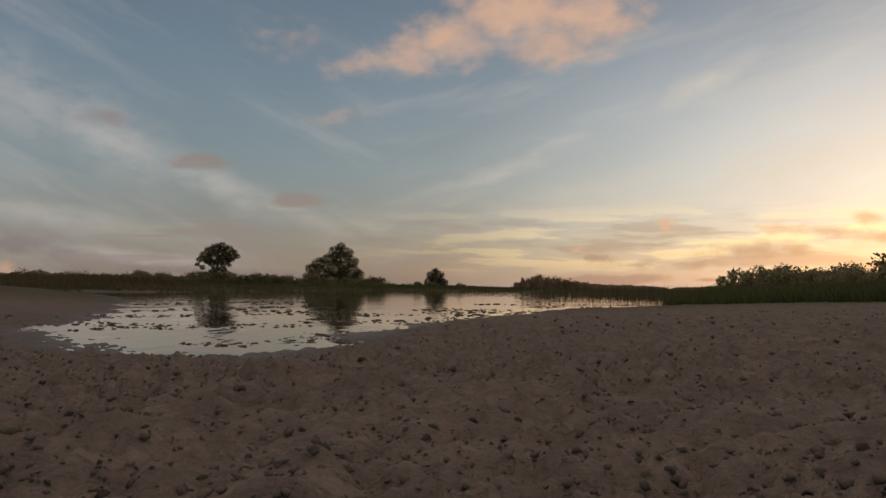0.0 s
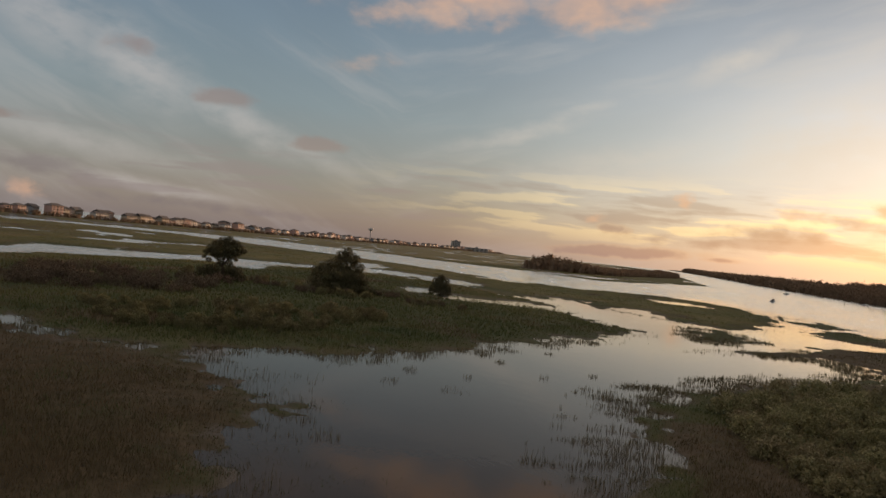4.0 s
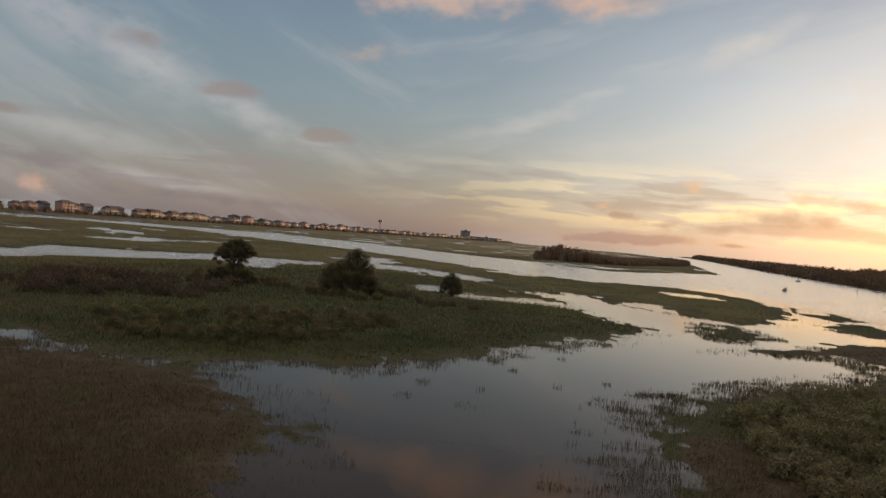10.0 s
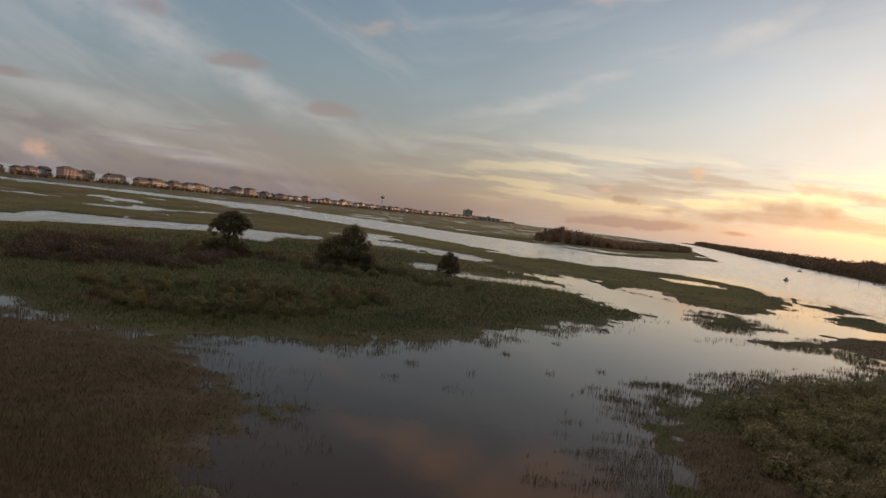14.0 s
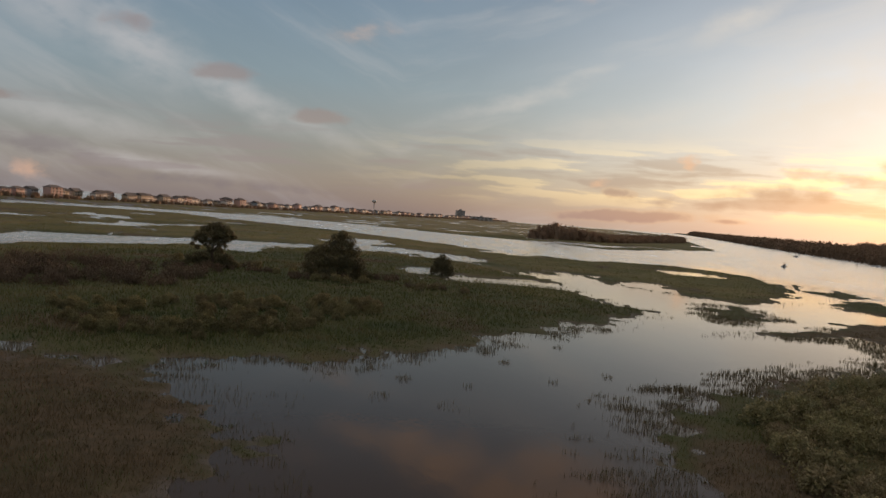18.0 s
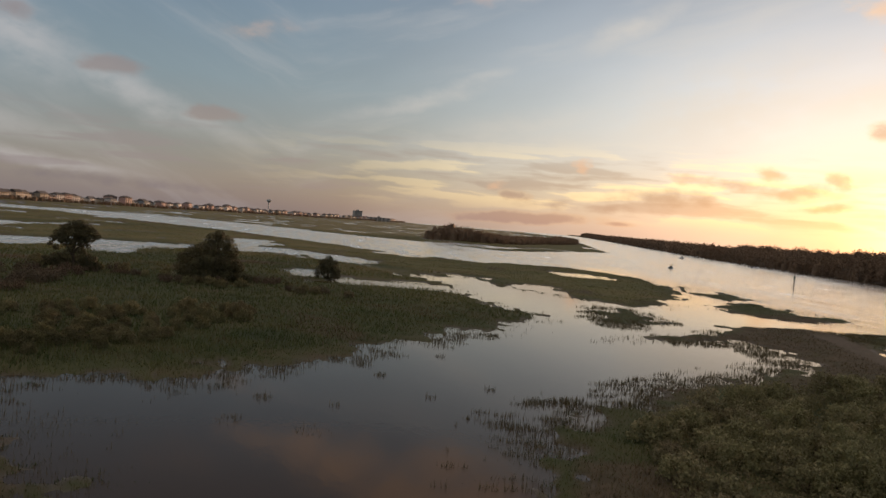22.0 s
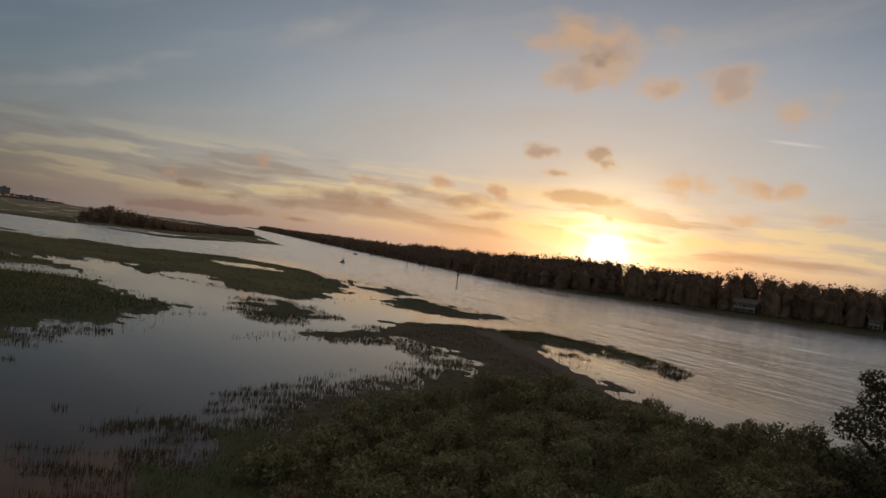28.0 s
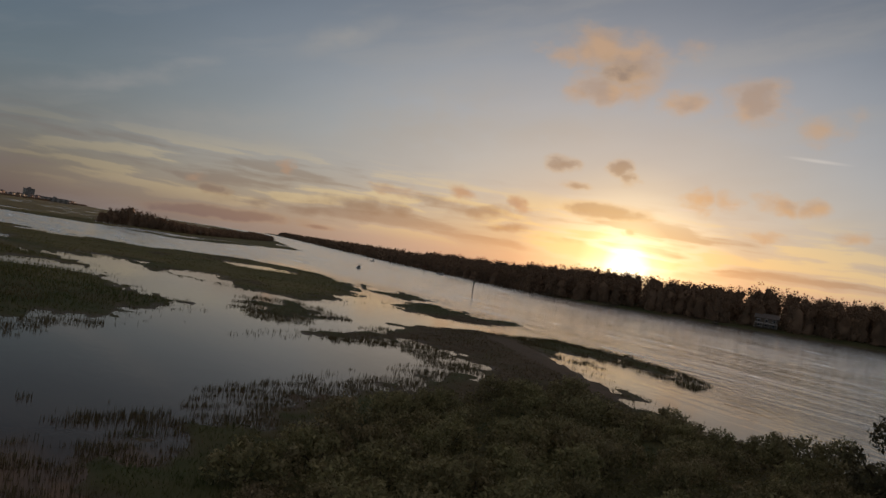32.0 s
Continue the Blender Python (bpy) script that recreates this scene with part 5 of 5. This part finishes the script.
# ---- channel markers, boats, docks on the sound ----
def marker(x, y, tall, colour, label, square):
    base = new("channel_marker")
    base.location = (x, y, -0.8)
    part("pile", *revolve([(0.02, tall + 0.82), (0.16, tall + 0.8), (0.2, 0.0)], 10), M["pile"], base, "dark tarred pile", True)
    s_ = 0.42
    bm = bmesh.new()
    pts = [(-s_, -s_), (s_, -s_), (s_, s_), (-s_, s_)] if square else [(-s_, -s_ * 0.8), (s_, -s_ * 0.8), (0, s_)]
    for yy in (-0.28, -0.24):
        for px, pz in pts:
            bm.verts.new((px, yy, tall + 0.1 + pz))
    bm.verts.ensure_lookup_table()
    n = len(pts)
    bm.faces.new([bm.verts[i] for i in range(n)])
    bm.faces.new([bm.verts[i + n] for i in reversed(range(n))])
    for i in range(n):
        bm.faces.new([bm.verts[i], bm.verts[i + n], bm.verts[(i + 1) % n + n], bm.verts[(i + 1) % n]])
    bmesh.ops.recalc_face_normals(bm, faces=bm.faces[:])
    part_bm("dayboard", bm, M[colour], base, "faded coloured day board")
    base.rotation_euler = (0, 0, radians(-28))
    return tagged(base, label, "channel marker")


marker(199, 350, 5.4, "board_green", "single tarred pile with green day board in the channel", True)
marker(280, 560, 6.4, "board_red", "tarred pile with red triangular day board in the channel", False)


def boat(x, y, turn, length, label, top):
    base = new("motor_boat")
    base.location, base.rotation_euler = (x, y, 0.0), (0, 0, radians(turn))
    L, B = length / 2, length * 0.19
    secs = [(-L, 0.92, 0.75), (-L * 0.3, 1.0, 0.78), (L * 0.4, 0.85, 0.9), (L * 0.8, 0.45, 1.05), (L, 0.03, 1.15)]
    v, f = [], []
    for xx, k, h in secs:
        v += [(xx, -B * k, h), (xx, -B * k * 0.85, 0.0), (xx, 0, -0.25), (xx, B * k * 0.85, 0.0), (xx, B * k, h)]
    for i in range(len(secs) - 1):
        for k in range(4):
            f.append((i * 5 + k, i * 5 + k + 1, (i + 1) * 5 + k + 1, (i + 1) * 5 + k))
        f.append((i * 5 + 4, i * 5, (i + 1) * 5, (i + 1) * 5 + 4))
    f += [(0, 1, 2, 2), (2, 3, 4, 4)]
    bm = bmesh.new()
    bv = [bm.verts.new(p) for p in v]
    for q in f:
        bm.faces.new([bv[i] for i in dict.fromkeys(q)])
    bm.faces.new([bv[0], bv[2], bv[4]])
    bmesh.ops.recalc_face_normals(bm, faces=bm.faces[:])
    part_bm("hull", bm, M["hull"], base, "pale glossy hull")
    part_bm("console", box_bm(-0.5, 0.4, -0.45, 0.45, 0.6, 1.7, 0.08), M["boat_dark"], base)
    part_bm("outboard_motor", box_bm(-L - 0.5, -L + 0.05, -0.25, 0.25, -0.2, 1.35, 0.1), M["boat_dark"], base, "black outboard motor")
    if top:
        for sx, sy in ((-0.7, -0.7), (-0.7, 0.7), (0.6, -0.7), (0.6, 0.7)):
            part("canopy_post", *tube([(sx, sy, 0.6), (sx, sy, 2.3)], (0.04, 0.04), 6), M["steel"], base)
        part_bm("canopy", box_bm(-1.1, 1.0, -0.95, 0.95, 2.3, 2.4, 0.03), M["boat_dark"], base, "dark canvas canopy")
    return tagged(base, label, "boat")


boat(200, 484, 60, 7.5, "small motor boat with dark canopy in the channel", True)
boat(330, 630, 20, 8.0, "low motor boat near the wooded bank", False)
boat(330, 770, 40, 8.0, "distant small motor boat in the channel", True)


def dock(x, y, turn, length, label):
    base = new("dock")
    base.location, base.rotation_euler = (x, y, 0), (0, 0, radians(turn))
    for i in range(int(length / 1.0)):
        part_bm("plank", box_bm(i * 1.0, i * 1.0 + 0.97, -0.8, 0.8, 1.0, 1.08), M["timber"], base)
    for i in range(int(length / 4) + 1):
        for sy in (-0.7, 0.7):
            part("pile", *tube([(i * 4 - 0.02 if i else 0.2, sy, -0.8), (i * 4 if i else 0.2, sy, 1.9)], (0.15, 0.14), 7), M["pile"], base)
    part_bm("platform", box_bm(-4, -0.02, -2.2, 2.2, 1.0, 1.1, 0.02), M["timber"], base)
    return tagged(base, label, "dock")


dock(332, 424, 25, 16, "weathered timber dock on dark piles")
dock(322, 470, 10, 16, "weathered timber dock by the wooded bank")
dock(336, 575, 5, 16, "short weathered dock under dark trees")
dock(366, 372, 35, 14, "low grey dock reaching into the sound")


def cottage(x, y, turn, wide, label):
    base = new("bank_cottage")
    base.location, base.rotation_euler = (x, y, height_at(x, y) - 0.1), (0, 0, radians(turn))
    hx = wide / 2
    part_bm("wall", box_bm(-hx, hx, -4, 4, 0, 5.4, 0.05), M["timber"], base)
    bm = bmesh.new()
    bv = [bm.verts.new(p) for p in ((-hx - 0.6, -4.6, 5.4), (hx + 0.6, -4.6, 5.4), (hx + 0.6, 4.6, 5.4), (-hx - 0.6, 4.6, 5.4), (-hx - 0.6, 0, 8.0), (hx + 0.6, 0, 8.0))]
    for q in ((0, 1, 5, 4), (1, 2, 5), (2, 3, 4, 5), (3, 0, 4), (3, 2, 1, 0)):
        bm.faces.new([bv[i] for i in q])
    part_bm("roof", bm, M["roof"], base)
    part_bm("porch", box_bm(-hx, hx, -6.2, -4.004, 2.6, 2.8), M["trim"], base)
    for i in range(4):
        xx = -hx + 0.1 + i * (wide - 0.35) / 3
        part_bm("porch_post", box_bm(xx, xx + 0.15, -6.15, -6.0, 0, 2.6), M["trim"], base)
    for i in range(3):
        xx = -hx + wide * (i + 0.5) / 3
        for z in (0.8, 3.4):
            w = part_bm("window", box_bm(xx - 0.8, xx + 0.8, -4.06, -4.004, z, z + 1.4), M["trim"], base)
            part_bm("pane", box_bm(xx - 0.68, xx + 0.68, -4.09, -4.064, z + 0.12, z + 1.28), M["pane"], w)
    return tagged(base, label, "house")


cottage(401, 367, 308, 12, "grey two-level cottage with porch under dark trees")
cottage(448, 318, 308, 7, "small grey boathouse on the wooded bank")
